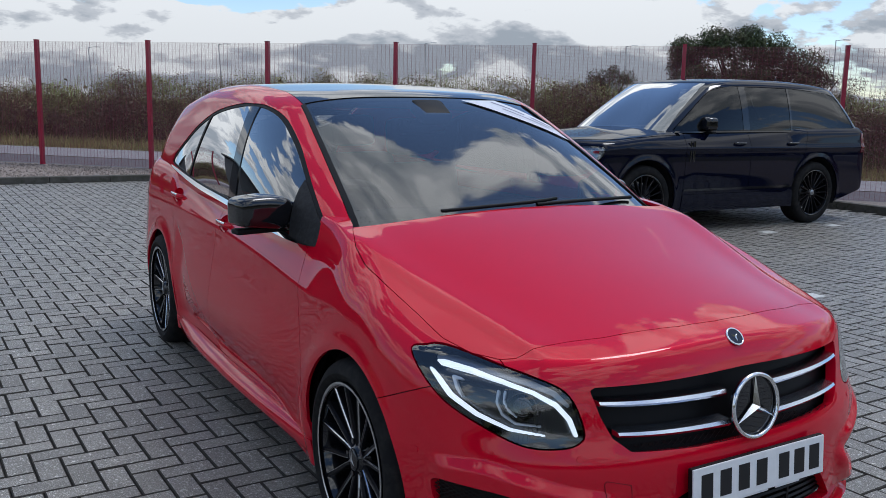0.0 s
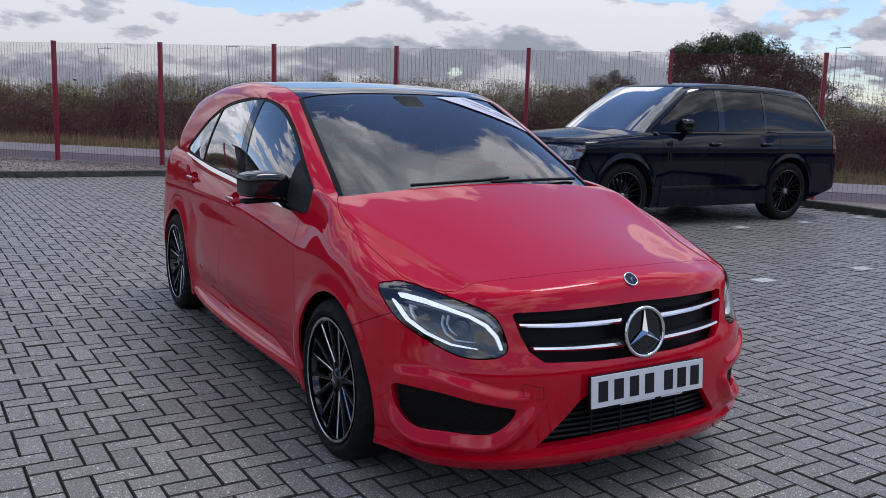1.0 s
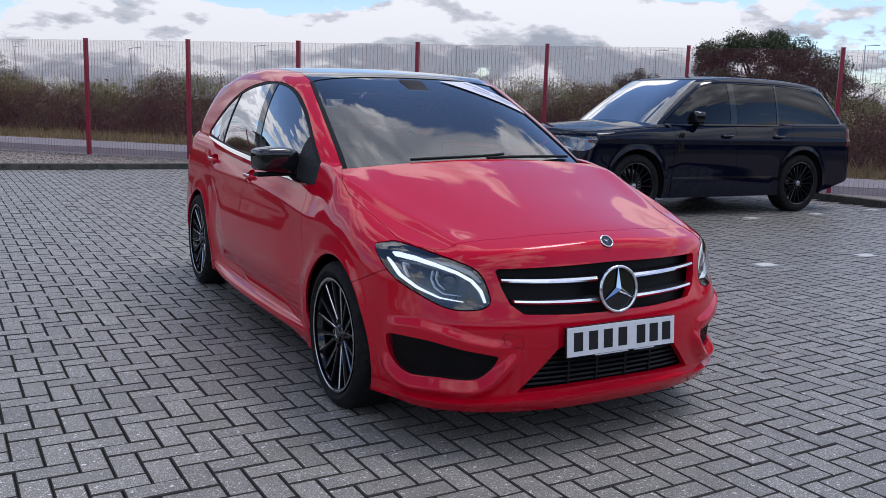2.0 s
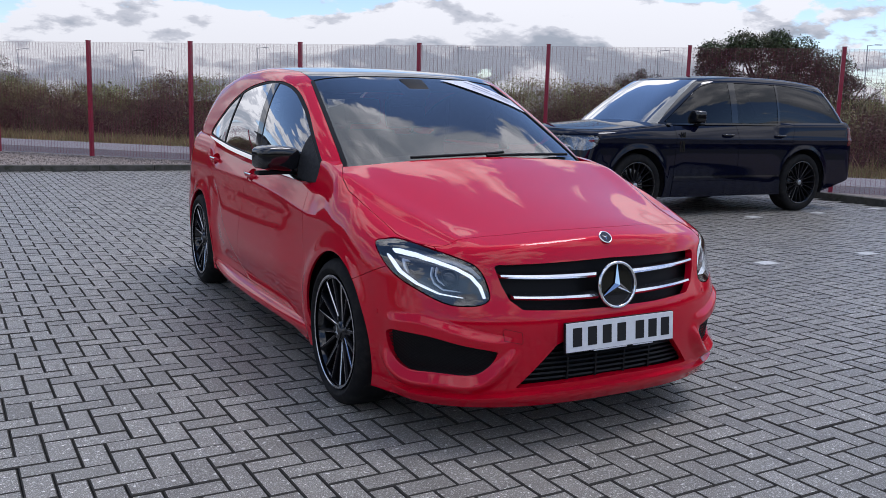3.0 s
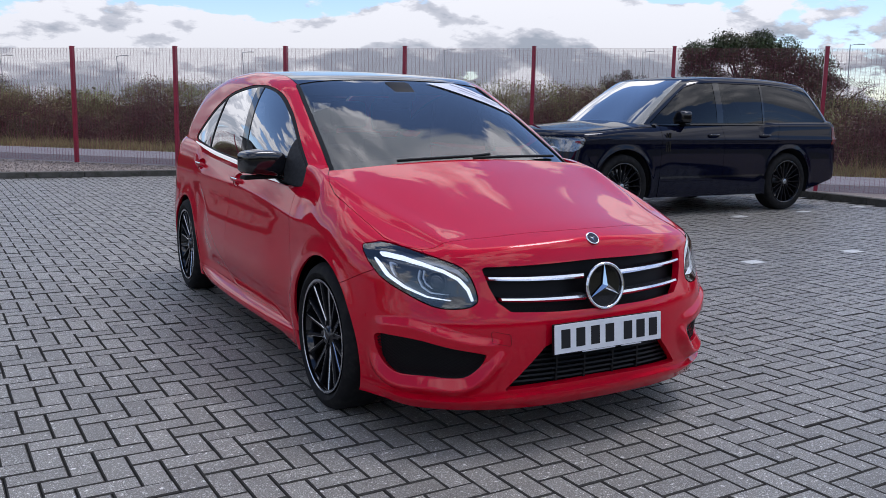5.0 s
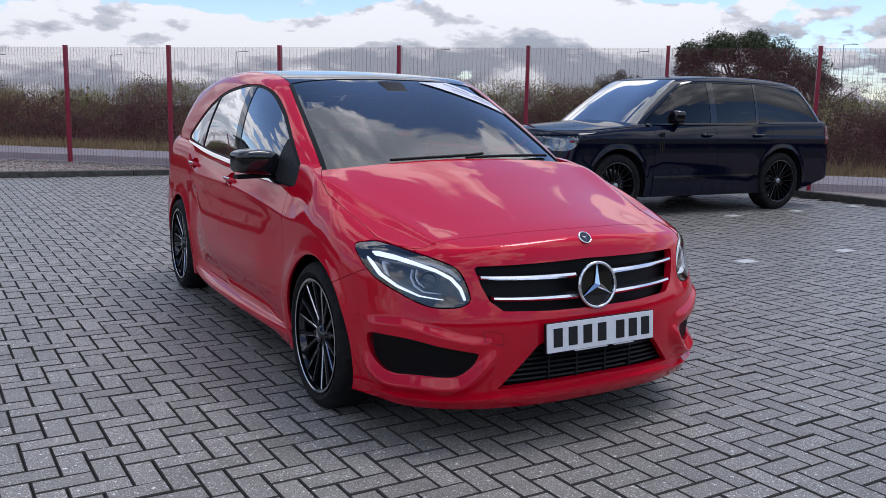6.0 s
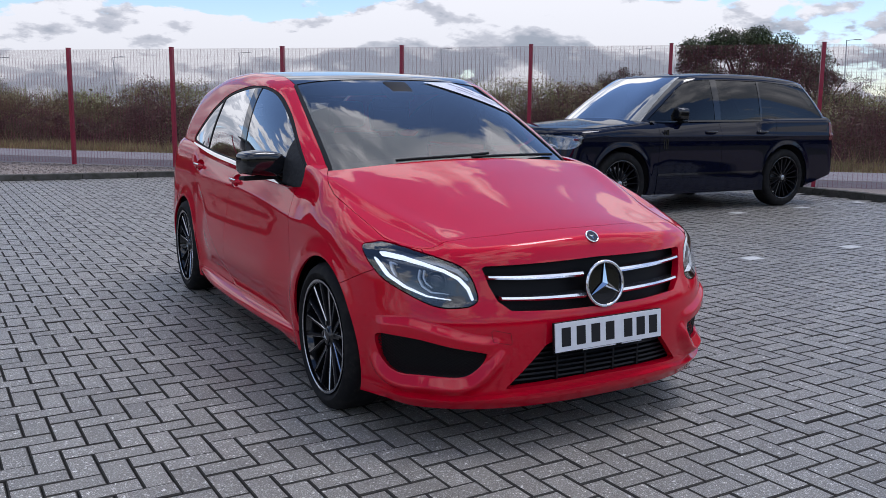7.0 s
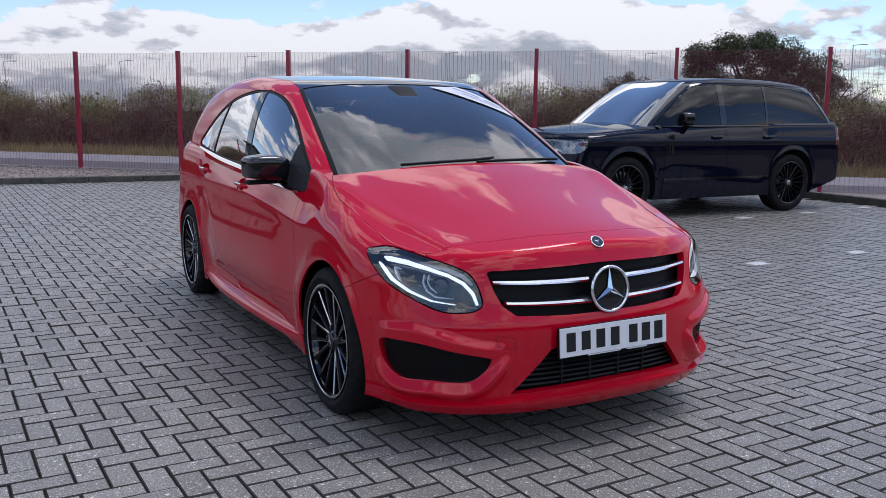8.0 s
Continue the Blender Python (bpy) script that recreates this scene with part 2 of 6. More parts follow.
# ---- panels cut from a shell ----
class Sheet:
    """A piece of a shell: places, normals and faces."""

    def __init__(self, v, n, f):
        self.v, self.n, self.f = v, n, f

    def cut(self, *tests):
        """What is left where every test (of the places) is below nought."""
        s = self
        for test in tests:
            val = np.asarray(test(s.v), float)
            val = np.where(np.abs(val) < 1e-6, -1e-6, val)
            inside = val < 0
            if inside.all():
                continue
            v, n, faces, cache = [], [], [], {}
            base = len(s.v)
            for f in s.f:
                k = [inside[i] for i in f]
                if all(k):
                    faces.append(f)
                elif any(k):
                    g = []
                    for a, b in zip(f, f[1:] + f[:1]):
                        if inside[a]:
                            g.append(a)
                        if inside[a] != inside[b]:
                            key = (a, b) if a < b else (b, a)
                            if key not in cache:
                                t = val[key[0]] / (val[key[0]] - val[key[1]])
                                cache[key] = base + len(v)
                                v.append(s.v[key[0]] * (1 - t) + s.v[key[1]] * t)
                                n.append(s.n[key[0]] * (1 - t) + s.n[key[1]] * t)
                            g.append(cache[key])
                    if len(g) > 2:
                        faces.append(tuple(g))
            vv = np.concatenate([s.v, np.array(v).reshape(-1, 3)])
            nn = np.concatenate([s.n, np.array(n).reshape(-1, 3)])
            used = sorted({i for f in faces for i in f})
            to = {i: j for j, i in enumerate(used)}
            s = Sheet(vv[used], nn[used], [tuple(to[i] for i in f) for f in faces])
            if not len(s.f):
                break
        return s

    def mirrored(self):
        m = np.array([-1, 1, 1])
        return Sheet(self.v * m, self.n * m, [f[::-1] for f in self.f])

    def joined(self, o):
        k = len(self.v)
        return Sheet(np.concatenate([self.v, o.v]), np.concatenate([self.n, o.n]), self.f + [tuple(i + k for i in f) for f in o.f])

    def moved(self, out=0.0, by=(0, 0, 0)):
        return Sheet(self.v + self.n * out + np.array(by), self.n, self.f)

    def hemmed(self, depth, keep=None):
        """With its free edges turned inwards by depth."""
        count = {}
        for f in self.f:
            for a, b in zip(f, f[1:] + f[:1]):
                count[(a, b)] = 1
        rim = [(a, b) for a, b in count if (b, a) not in count]
        if keep is not None:
            ok = keep(self.v)
            rim = [(a, b) for a, b in rim if ok[a] or ok[b]]
        v, n, f = [], [], []
        k = len(self.v)
        for a, b in rim:
            pa, pb = self.v[a], self.v[b]
            side = np.cross(pb - pa, self.n[a] + self.n[b])
            ln = np.linalg.norm(side)
            if ln < 1e-9:
                continue
            side = side / ln
            v += [pa, pb, pb - self.n[b] * depth, pa - self.n[a] * depth]
            n += [side] * 4
            f.append((k + 3, k + 2, k + 1, k))
            k += 4
        if not f:
            return self
        return Sheet(np.concatenate([self.v, np.array(v)]), np.concatenate([self.n, np.array(n)]), self.f + f)

    def mesh(self, name, mat):
        n = self.n / np.maximum(np.linalg.norm(self.n, axis=1, keepdims=True), 1e-9)
        return mesh_of(name, self.v, self.f, n, mats=[mat])


def glazed(s, front):
    """The same pane with the even curve of pressed glass in its shading."""
    x, y, z = s.v.T
    n = np.empty_like(s.n)
    one = np.ones_like(x)
    even = [one, x * x, z, z * z] if front else [one, y, z, y * y, y * z]
    odd = [x, x * z, x ** 3] if front else even
    for k in range(3):
        A = np.stack(odd if k == 0 else even, 1)
        n[:, k] = A @ np.linalg.lstsq(A, s.n[:, k], rcond=None)[0]
    if not front:
        n[:, 2] += 0.05 * sstep(-0.2, 0.6, y)
    n /= np.linalg.norm(n, axis=1)[:, None]
    return Sheet(s.v, n, s.f)


def sheet(grid):
    n = grid_normals(grid)
    nu, nv = grid.shape[:2]
    # the outward side
    c = grid.reshape(-1, 3).mean(0)
    c[0] = 0
    if np.median(np.sum(n.reshape(-1, 3) * (grid.reshape(-1, 3) - c), 1)) < 0:
        n = -n
        f = [(i * nv + j, i * nv + j + 1, (i + 1) * nv + j + 1, (i + 1) * nv + j) for i in range(nu - 1) for j in range(nv - 1)]
    else:
        f = [(i * nv + j, (i + 1) * nv + j, (i + 1) * nv + j + 1, i * nv + j + 1) for i in range(nu - 1) for j in range(nv - 1)]
    s = Sheet(grid.reshape(-1, 3), n.reshape(-1, 3), f)
    a, b, d = (s.v[list(k)] for k in zip(*[q[:3] for q in s.f[::97]]))
    if np.median(np.sum(np.cross(b - a, d - a) * s.n[[q[0] for q in s.f[::97]]], 1)) < 0:
        s.f = [q[::-1] for q in s.f]
    return s


def loop(pts, steps=8):
    """A closed smooth curve through points."""
    p = np.array(pts, float)
    out = []
    k = len(p)
    for i in range(k):
        a, b, c, d = p[i - 1], p[i], p[(i + 1) % k], p[(i + 2) % k]
        for t in np.linspace(0, 1, steps, endpoint=False):
            out.append(0.5 * (2 * b + (c - a) * t + (2 * a - 5 * b + 4 * c - d) * t * t + (3 * b - a - 3 * c + d) * t ** 3))
    return np.array(out)


def within(poly, u, v, grow=0.0):
    """Signed distance to a closed curve: below nought inside. grow widens it."""
    poly = np.asarray(poly)
    q = np.roll(poly, -1, axis=0)
    d2 = np.full(len(u), 1e9)
    ins = np.zeros(len(u), bool)
    for (ax, ay), (bx, by) in zip(poly, q):
        ex, ey = bx - ax, by - ay
        t = np.clip(((u - ax) * ex + (v - ay) * ey) / (ex * ex + ey * ey + 1e-12), 0, 1)
        d2 = np.minimum(d2, (u - ax - t * ex) ** 2 + (v - ay - t * ey) ** 2)
        if ay != by:
            ins ^= ((ay > v) != (by > v)) & (u < ex * (v - ay) / (by - ay) + ax)
    return np.where(ins, -np.sqrt(d2), np.sqrt(d2)) - grow

# ---- shaping helpers ----
def curve(*pts):
    """A smooth curve y(x) through a few points."""
    xs, ys = np.array([p[0] for p in pts], float), np.array([p[1] for p in pts], float)
    sl = np.diff(ys) / np.diff(xs)
    m = np.r_[sl[0], (sl[1:] + sl[:-1]) / 2, sl[-1]]
    m[1:-1] = np.where(sl[1:] * sl[:-1] <= 0, 0, m[1:-1])

    def f(x):
        x = np.clip(np.asarray(x, float), xs[0], xs[-1])
        i = np.clip(np.searchsorted(xs, x) - 1, 0, len(xs) - 2)
        h = xs[i + 1] - xs[i]
        t = (x - xs[i]) / h
        return ((1 + 2 * t) * (1 - t) ** 2 * ys[i] + t * (1 - t) ** 2 * h * m[i]
                + t * t * (3 - 2 * t) * ys[i + 1] + t * t * (t - 1) * h * m[i + 1])
    return f


def sstep(a, b, x):
    t = np.clip((np.asarray(x, float) - a) / (b - a), 0, 1)
    return t * t * (3 - 2 * t)


def half_outline(a, yf, yr, lf, nf, lr, nr, count, angles=None):
    """Half of a car's plan, from the nose's middle round the side x = -a to the tail's middle. Returns the points
    and the positions along the curve by which a second outline can be drawn in step with it."""
    if angles is None:
        th = np.linspace(0, np.pi / 2, 1500)
        pos = np.r_[th / (np.pi / 2), 1 + np.linspace(0, 1, 400)[1:], 2 + th[1:] / (np.pi / 2)]
    else:
        pos = angles
    th = np.pi / 2 * np.clip(pos, 0, 1)
    th2 = np.pi / 2 * np.clip(pos - 2, 0, 1)
    x = a * np.sin(th) ** (2 / nf)
    y = yf + lf * (1 - np.cos(th).clip(0) ** (2 / nf))
    mid = np.clip(pos - 1, 0, 1)
    y = np.where(pos > 1, yf + lf + mid * (yr - lr - yf - lf), y)
    x = np.where(pos > 1, a, x)
    x = np.where(pos > 2, a * np.cos(th2).clip(0) ** (2 / nr), x)
    y = np.where(pos > 2, yr - lr + lr * np.sin(th2) ** (2 / nr), y)
    p = np.stack([-x, y], 1)
    if angles is None:
        s = np.r_[0, np.cumsum(np.hypot(*np.diff(p, axis=0).T))]
        want = np.linspace(0, s[-1], count)
        pos = np.interp(want, s, pos)
        return half_outline(a, yf, yr, lf, nf, lr, nr, count, pos)
    return p, pos


def grid_normals(g):
    du = np.gradient(g, axis=0)
    dv = np.gradient(g, axis=1)
    n = np.cross(dv, du)
    return n / np.maximum(np.linalg.norm(n, axis=2, keepdims=True), 1e-9)


def lower_shell(c, nu=300, nv=84):
    """The painted body below the windows, as a grid over half the car: up the flank, round the shoulder, in to the spine."""
    p, pos = half_outline(*c["plan"], nu)
    s = np.r_[0, np.cumsum(np.hypot(*np.diff(p, axis=0).T))]
    k = np.searchsorted(pos, 1.0)
    fan = c["fan"]
    sy = np.interp(s, [0, s[k], s[k] + 0.9, s[-1] - 0.9, s[-1]],
                   [fan[0], fan[1], p[k, 1] + 0.9, c["plan"][2] - 0.9, c["plan"][2] - 0.5])
    inner = np.stack([np.zeros_like(sy), sy], 1)
    e = inner - p
    reach = np.linalg.norm(e, axis=1)
    e /= reach[:, None]
    t = np.gradient(p, axis=0)
    t /= np.linalg.norm(t, axis=1)[:, None]
    ny = np.abs(t[:, 0])
    w = sstep(0.15, 0.95, ny)
    front = p[:, 1] < 0
    hc, kx = c["top"], c["cross"]
    ridge = c.get("ridge", lambda x, y: 0.0)
    high = lambda q: hc(q[:, 1]) - kx(q[:, 1]) * q[:, 0] ** 2 + ridge(np.abs(q[:, 0]), q[:, 1])
    r = np.where(front, c["roll"][0] * w + c["roll"][1] * (1 - w), c["roll"][2] * w + c["roll"][1] * (1 - w))
    d2 = np.where(front, c["reach"][0] * w + c["reach"][1] * (1 - w), c["reach"][1])
    inset = lambda z: np.where(front, w * c["nose"](z) + (1 - w) * c["side"](z), w * c["tail"](z) + (1 - w) * c["side"](z))
    ze = high(p + e * 0.03)
    keen = 0
    if "kink" in c:
        keen = sstep(-1.65, -0.95, p[:, 1]) * (1 - sstep(0.9, 1.25, p[:, 1])) * (1 - w)
        r = r * (1 - keen) + (ze - c["shoulder"](p[:, 1])) * keen
    z1 = ze - r
    cols = []
    nlow, narc = int(nv * 0.55), int(nv * 0.25)
    zb = c["bottom"]
    for f in np.linspace(0, 1, nlow):
        z = zb + (z1 - zb) * f
        d = inset(z)
        if "press" in c:
            d = d + c["press"](p[:, 1], z) * (1 - w)
        if "kink" in c:
            d = d - c["kink"][0] * keen * np.exp((z - z1) / 0.05)
        if "fold" in c:
            d = d + c["fold"]((p[:, 1] - p[:, 0]) * 0.70711, p[:, 1], z)
        cols.append(np.c_[p + e * d[:, None], z])
    d0, z0 = d, z1
    slope = (inset(z1) - inset(z1 - 0.02)) / 0.02
    if "kink" in c:
        slope = slope + c["kink"][1] * keen
    hi = high(p + e * d2[:, None])
    hi2 = high(p + e * (d2 + 0.02)[:, None])
    m = (hi2 - hi) / 0.02
    # the corner where the flank's tangent meets the top's
    zc = (hi + m * (d0 - d2 - slope * z0)) / (1 - m * slope)
    dc = d0 + slope * (zc - z0)
    for f in np.linspace(0, 1, narc + 1)[1:]:
        a0, a1, a2 = (1 - f) ** 2, 2 * f * (1 - f), f * f
        d = a0 * d0 + a1 * dc + a2 * d2
        z = a0 * z0 + a1 * zc + a2 * hi
        cols.append(np.c_[p + e * d[:, None], z])
    for f in np.linspace(0, 1, nv - nlow - narc + 1)[1:]:
        d = d2 + (reach - d2) * f ** 1.5
        q = p + e * d[:, None]
        cols.append(np.c_[q, high(q)])
    return np.stack(cols, 1)


def upper_shell(c, nu=260, nv=90):
    """The glasshouse and roof, as a grid over half the car: up the glass, round the roof's edge, in to the spine."""
    b, pos = half_outline(*c["belt"], nu)
    q, _ = half_outline(*c["eave"], nu, pos)
    rz, kr = c["roof"], c["arch"]
    high = lambda v: rz(v[:, 1]) - kr * v[:, 0] ** 2
    zb = c["beltz"](b[:, 1])
    low, top = np.c_[b, zb], np.c_[q, high(q)]
    t = np.gradient(b, axis=0)
    out = np.stack([-t[:, 1], t[:, 0]], 1)
    out /= np.linalg.norm(out, axis=1)[:, None] + 1e-9
    out = np.where((out[:, :1] * b[:, :1] + out[:, 1:] * (b[:, 1:] - 0.4)) < 0, -out, out)
    out = np.c_[out, np.zeros(len(out))]
    s = np.r_[0, np.cumsum(np.hypot(*np.diff(q, axis=0).T))]
    sy = np.interp(s, [0, s[-1] * 0.25, s[-1] * 0.75, s[-1]], [q[0, 1] + 0.45, q[0, 1] + 0.75, q[-1, 1] - 0.6, q[-1, 1] - 0.4])
    inner = np.stack([np.zeros_like(sy), sy], 1)
    e = inner - q
    reach = np.linalg.norm(e, axis=1)
    e /= reach[:, None]
    cols = []
    cut, bulge = c["cut"], c["bulge"]
    n1, n2 = int(nv * 0.6), int(nv * 0.16)
    at = lambda f: low + (top - low) * f + out * (4 * bulge * f * (1 - f))
    for f in np.linspace(0, cut, n1):
        cols.append(at(f))
    p0 = at(cut)
    tang = at(cut) - at(cut - 0.01)
    p1 = p0 + tang * ((1 - cut) / 0.01) * 0.9
    d2 = c["eave_reach"]
    q2 = q + e * d2
    p2 = np.c_[q2, high(q2)]
    p1[:, 2] = np.minimum(p1[:, 2], high(p1[:, :2]) + 0.004)
    for f in np.linspace(0, 1, n2 + 1)[1:]:
        cols.append((1 - f) ** 2 * p0 + 2 * f * (1 - f) * p1 + f * f * p2)
    for f in np.linspace(0, 1, nv - n1 - n2 + 1)[1:]:
        v = q + e * (d2 + (reach - d2) * f)[:, None]
        cols.append(np.c_[v, high(v)])
    return np.stack(cols, 1)
DOOR_SWELL = curve((0.17, 0.022), (0.26, 0.018), (0.34, 0.0), (0.42, -0.014), (0.50, -0.018), (0.60, -0.014), (0.72, -0.005), (0.82, 0.0), (0.86, 0.0))


def red_press(y, z):
    """The pressings of the flank: arch lips, the falling crease before the rear wheel, the swell of the doors above the sill."""
    lip = 0
    for yc in (-1.35, 1.35):
        d = np.hypot(y - yc, z - 0.318)
        lip = lip + 0.014 * np.exp(-((d - 0.35) / 0.05) ** 2)
    hollow = DOOR_SWELL(z) * sstep(-1.0, -0.55, y) * (1 - sstep(0.6, 1.05, y))
    line = 0.27 + (y - 0.15) * 0.60
    fall = 0.020 * sstep(-0.02, 0.05, line - z) * sstep(0.05, 0.35, y) * (1 - sstep(0.85, 1.02, y)) * sstep(0.24, 0.30, z)
    return hollow + fall - lip


WING_Z = curve((-1.30, 0.40), (-1.10, 0.428), (-1.065, 0.436), (-0.955, 0.464), (-0.842, 0.483), (-0.726, 0.476), (-0.6, 0.47))


def red_fold(q, y, z):
    """The folds of the front bumper: a wing over each corner intake and a shelf below it."""
    on = 1 - sstep(-1.75, -1.60, y)
    side = sstep(-1.24, -1.12, q) * (1 - sstep(-0.76, -0.68, q))
    wing = -0.017 * (1 - np.clip((z - WING_Z(q)) / 0.028, 0, 1)) * sstep(0.34, 0.43, z)
    d = within(FOG, q, z)
    shelf = -0.030 * np.clip(d / 0.040, 0, 1) * (1 - sstep(0.044, 0.080, d)) * (1 - sstep(0.33, 0.41, z)) * (1 - sstep(-0.72, -0.66, q))
    return on * (side * wing + shelf)


RIDGE_X = curve((-1.98, 0.555), (-1.85, 0.580), (-1.70, 0.610), (-1.53, 0.657), (-1.34, 0.700), (-1.22, 0.718), (-1.0, 0.735))


def red_ridge(x, y):
    """The raised line along each side of the bonnet."""
    d = x - RIDGE_X(y)
    line = np.where(d < 0, np.exp(-(d / 0.075) ** 2), np.exp(-(d / 0.020) ** 2))
    return 0.008 * line * sstep(-2.02, -1.90, y) * (1 - sstep(-1.18, -1.05, y))


RED = dict(
    plan=(0.868, -2.19, 2.16, 0.73, 2.6, 0.5, 2.8),
    fan=(-1.72, -1.1), bottom=0.17,
    side=curve((0.1, 0.045), (0.2, 0.03), (0.32, 0.012), (0.5, 0.0), (0.55, 0.0025), (0.65, 0.0108), (0.75, 0.0192), (0.85, 0.0275), (0.95, 0.047), (1.1, 0.085)),
    nose=curve((0.1, 0.06), (0.2, 0.02), (0.27, 0.008), (0.40, 0.0), (0.50, 0.005), (0.58, 0.03), (0.68, 0.055), (0.75, 0.08), (0.9, 0.2)),
    tail=curve((0.1, 0.06), (0.3, 0.0), (0.6, 0.0), (0.8, 0.05), (1.1, 0.12)),
    top=curve((-2.25, 0.70), (-2.17, 0.748), (-2.10, 0.784), (-2.02, 0.810), (-1.8, 0.862), (-1.5, 0.933), (-1.2, 1.008), (-1.0, 1.050), (-0.85, 1.066), (-0.5, 1.076), (0.5, 1.095), (1.6, 1.12), (2.2, 1.12)),
    cross=curve((-2.3, 0.10), (-2.0, 0.19), (-1.7, 0.18), (-1.4, 0.13), (-1.03, 0.085), (-0.6, 0.10), (0, 0.11), (2.2, 0.1)),
    roll=(0.05, 0.13, 0.15), reach=(0.11, 0.14), press=red_press, shoulder=curve((-1.6, 0.74), (-1.2, 0.762), (-0.92, 0.779), (-0.54, 0.812), (-0.2, 0.834), (0.1, 0.846), (0.7, 0.846), (1.4, 0.85), (2.2, 0.87)), kink=(0.0, 0.36), fold=red_fold, ridge=red_ridge,
    belt=(0.818, -1.13, 2.06, 0.9, 6.0, 0.5, 3.0), eave=(0.665, -0.20, 1.74, 0.68, 6.0, 0.4, 3.0),
    beltz=curve((-1.2, 1.0), (-1.0, 0.93), (-0.5, 0.92), (0.3, 0.945), (1.0, 0.975), (2.2, 1.03)),
    roof=curve((-0.35, 1.405), (-0.2, 1.445), (0.1, 1.478), (0.5, 1.500), (0.9, 1.488), (1.4, 1.425), (1.9, 1.33)),
    arch=0.05, cut=0.86, bulge=0.03, eave_reach=0.10)


def navy_press(y, z):
    lip = 0
    for yc in (-1.461, 1.461):
        d = np.hypot(y - yc, z - 0.39)
        lip = lip + 0.010 * np.exp(-((d - 0.45) / 0.045) ** 2)
    crease = 0.026 * np.exp(-((z - 0.965) / 0.024) ** 2)
    return 0.005 * np.exp(-((z - 0.55) / 0.14) ** 2) * sstep(-0.95, -0.7, y) * (1 - sstep(0.8, 1.0, y)) - lip - crease * 0.6


NAVY = dict(
    plan=(0.985, -2.36, 2.62, 0.50, 3.4, 0.35, 3.6),
    fan=(-1.9, -1.35), bottom=0.24,
    side=curve((0.2, 0.04), (0.32, 0.02), (0.5, 0.006), (0.7, 0.0), (0.95, 0.004), (1.08, 0.02), (1.2, 0.045), (1.4, 0.09)),
    nose=curve((0.2, 0.12), (0.4, 0.03), (0.6, 0.0), (0.8, 0.02), (1.0, 0.06), (1.2, 0.14)),
    tail=curve((0.2, 0.08), (0.5, 0.0), (0.8, 0.02), (1.1, 0.06), (1.3, 0.10)),
    top=curve((-2.4, 1.03), (-2.2, 1.075), (-1.8, 1.12), (-1.3, 1.165), (-0.95, 1.19), (0, 1.23), (1.5, 1.25), (2.6, 1.26)),
    cross=curve((-2.4, 0.06), (-1.5, 0.06), (0, 0.05), (2.6, 0.05)),
    roll=(0.08, 0.10, 0.10), reach=(0.16, 0.14), press=navy_press, shoulder=curve((-2.4, 0.97), (0, 0.985), (2.6, 1.0)), kink=(0.0, 0.35),
    belt=(0.915, -1.12, 2.50, 0.75, 5.0, 0.35, 4.0), eave=(0.735, -0.30, 2.06, 0.6, 5.0, 0.35, 4.0),
    beltz=curve((-1.2, 1.15), (-0.9, 1.14), (0, 1.15), (2.6, 1.17)),
    roof=curve((-0.5, 1.70), (-0.3, 1.742), (0.1, 1.785), (0.6, 1.803), (1.3, 1.795), (1.9, 1.745), (2.4, 1.66)),
    arch=0.06, cut=0.88, bulge=0.025, eave_reach=0.11)
# ---- the ground ----
FENCE_A, FENCE_B = np.array((-0.15, 15.5)), np.array((10.52, 5.22))
FU = (FENCE_B - FENCE_A) / np.linalg.norm(FENCE_B - FENCE_A)
FN = np.array((-FU[1], FU[0]))
rng = np.random.default_rng(7)


def along(k, off=0.0):
    """A place on the ground: k metres along the fence from its first post, off metres beyond it."""
    return FENCE_A + FU * k + FN * off


def flat(name, pts, z, mat, label, category, kind="structure"):
    me = mesh_of(name, [(x, y, z) for x, y in pts], [tuple(range(len(pts)))], smooth=False, mats=[mat])
    return tagged(put(name, me), label, category, kind=kind)


flat("ground", [(-600, -600), (600, -600), (600, 600), (-600, 600)], -0.06, EARTH, "rough grass ground that reaches the horizon", "ground")
flat("road", [along(-90, 0.15), along(90, 0.15), along(90, 2.5), along(-90, 2.5)], -0.03, ASPHALT, "dark asphalt road beyond the red fence", "road")
flat("footway", [along(-90, 2.5), along(90, 2.5), along(90, 5.2), along(-90, 5.2)], -0.022, PATH_GREY, "pale grey footway beyond the road", "footway")
KERB_Y, KERB_X = 11.36, 9.62
# the kerb: along the car park's far side, slantwise below the fence, then back along its other side
K0, K1, K2, K3 = np.array((-16.0, KERB_Y)), np.array((3.35, KERB_Y)), np.array((KERB_X, 5.42)), np.array((KERB_X, -18.0))
bed = flat("car_park", [(-16, -18), (KERB_X, -18), tuple(K2), tuple(K1), (-16, KERB_Y)], -0.012, JOINT, "dark sand bed of the herringbone block paving", "ground")


def kerb_stone():
    bm = bmesh.new()
    box(bm, 0.004, 0.911, 0.0, 0.145, -0.10, 0.102, 0.012)
    me = bpy.data.meshes.new("kerb_stone")
    bm.to_mesh(me)
    bm.free()
    me.materials.append(KERB)
    return me


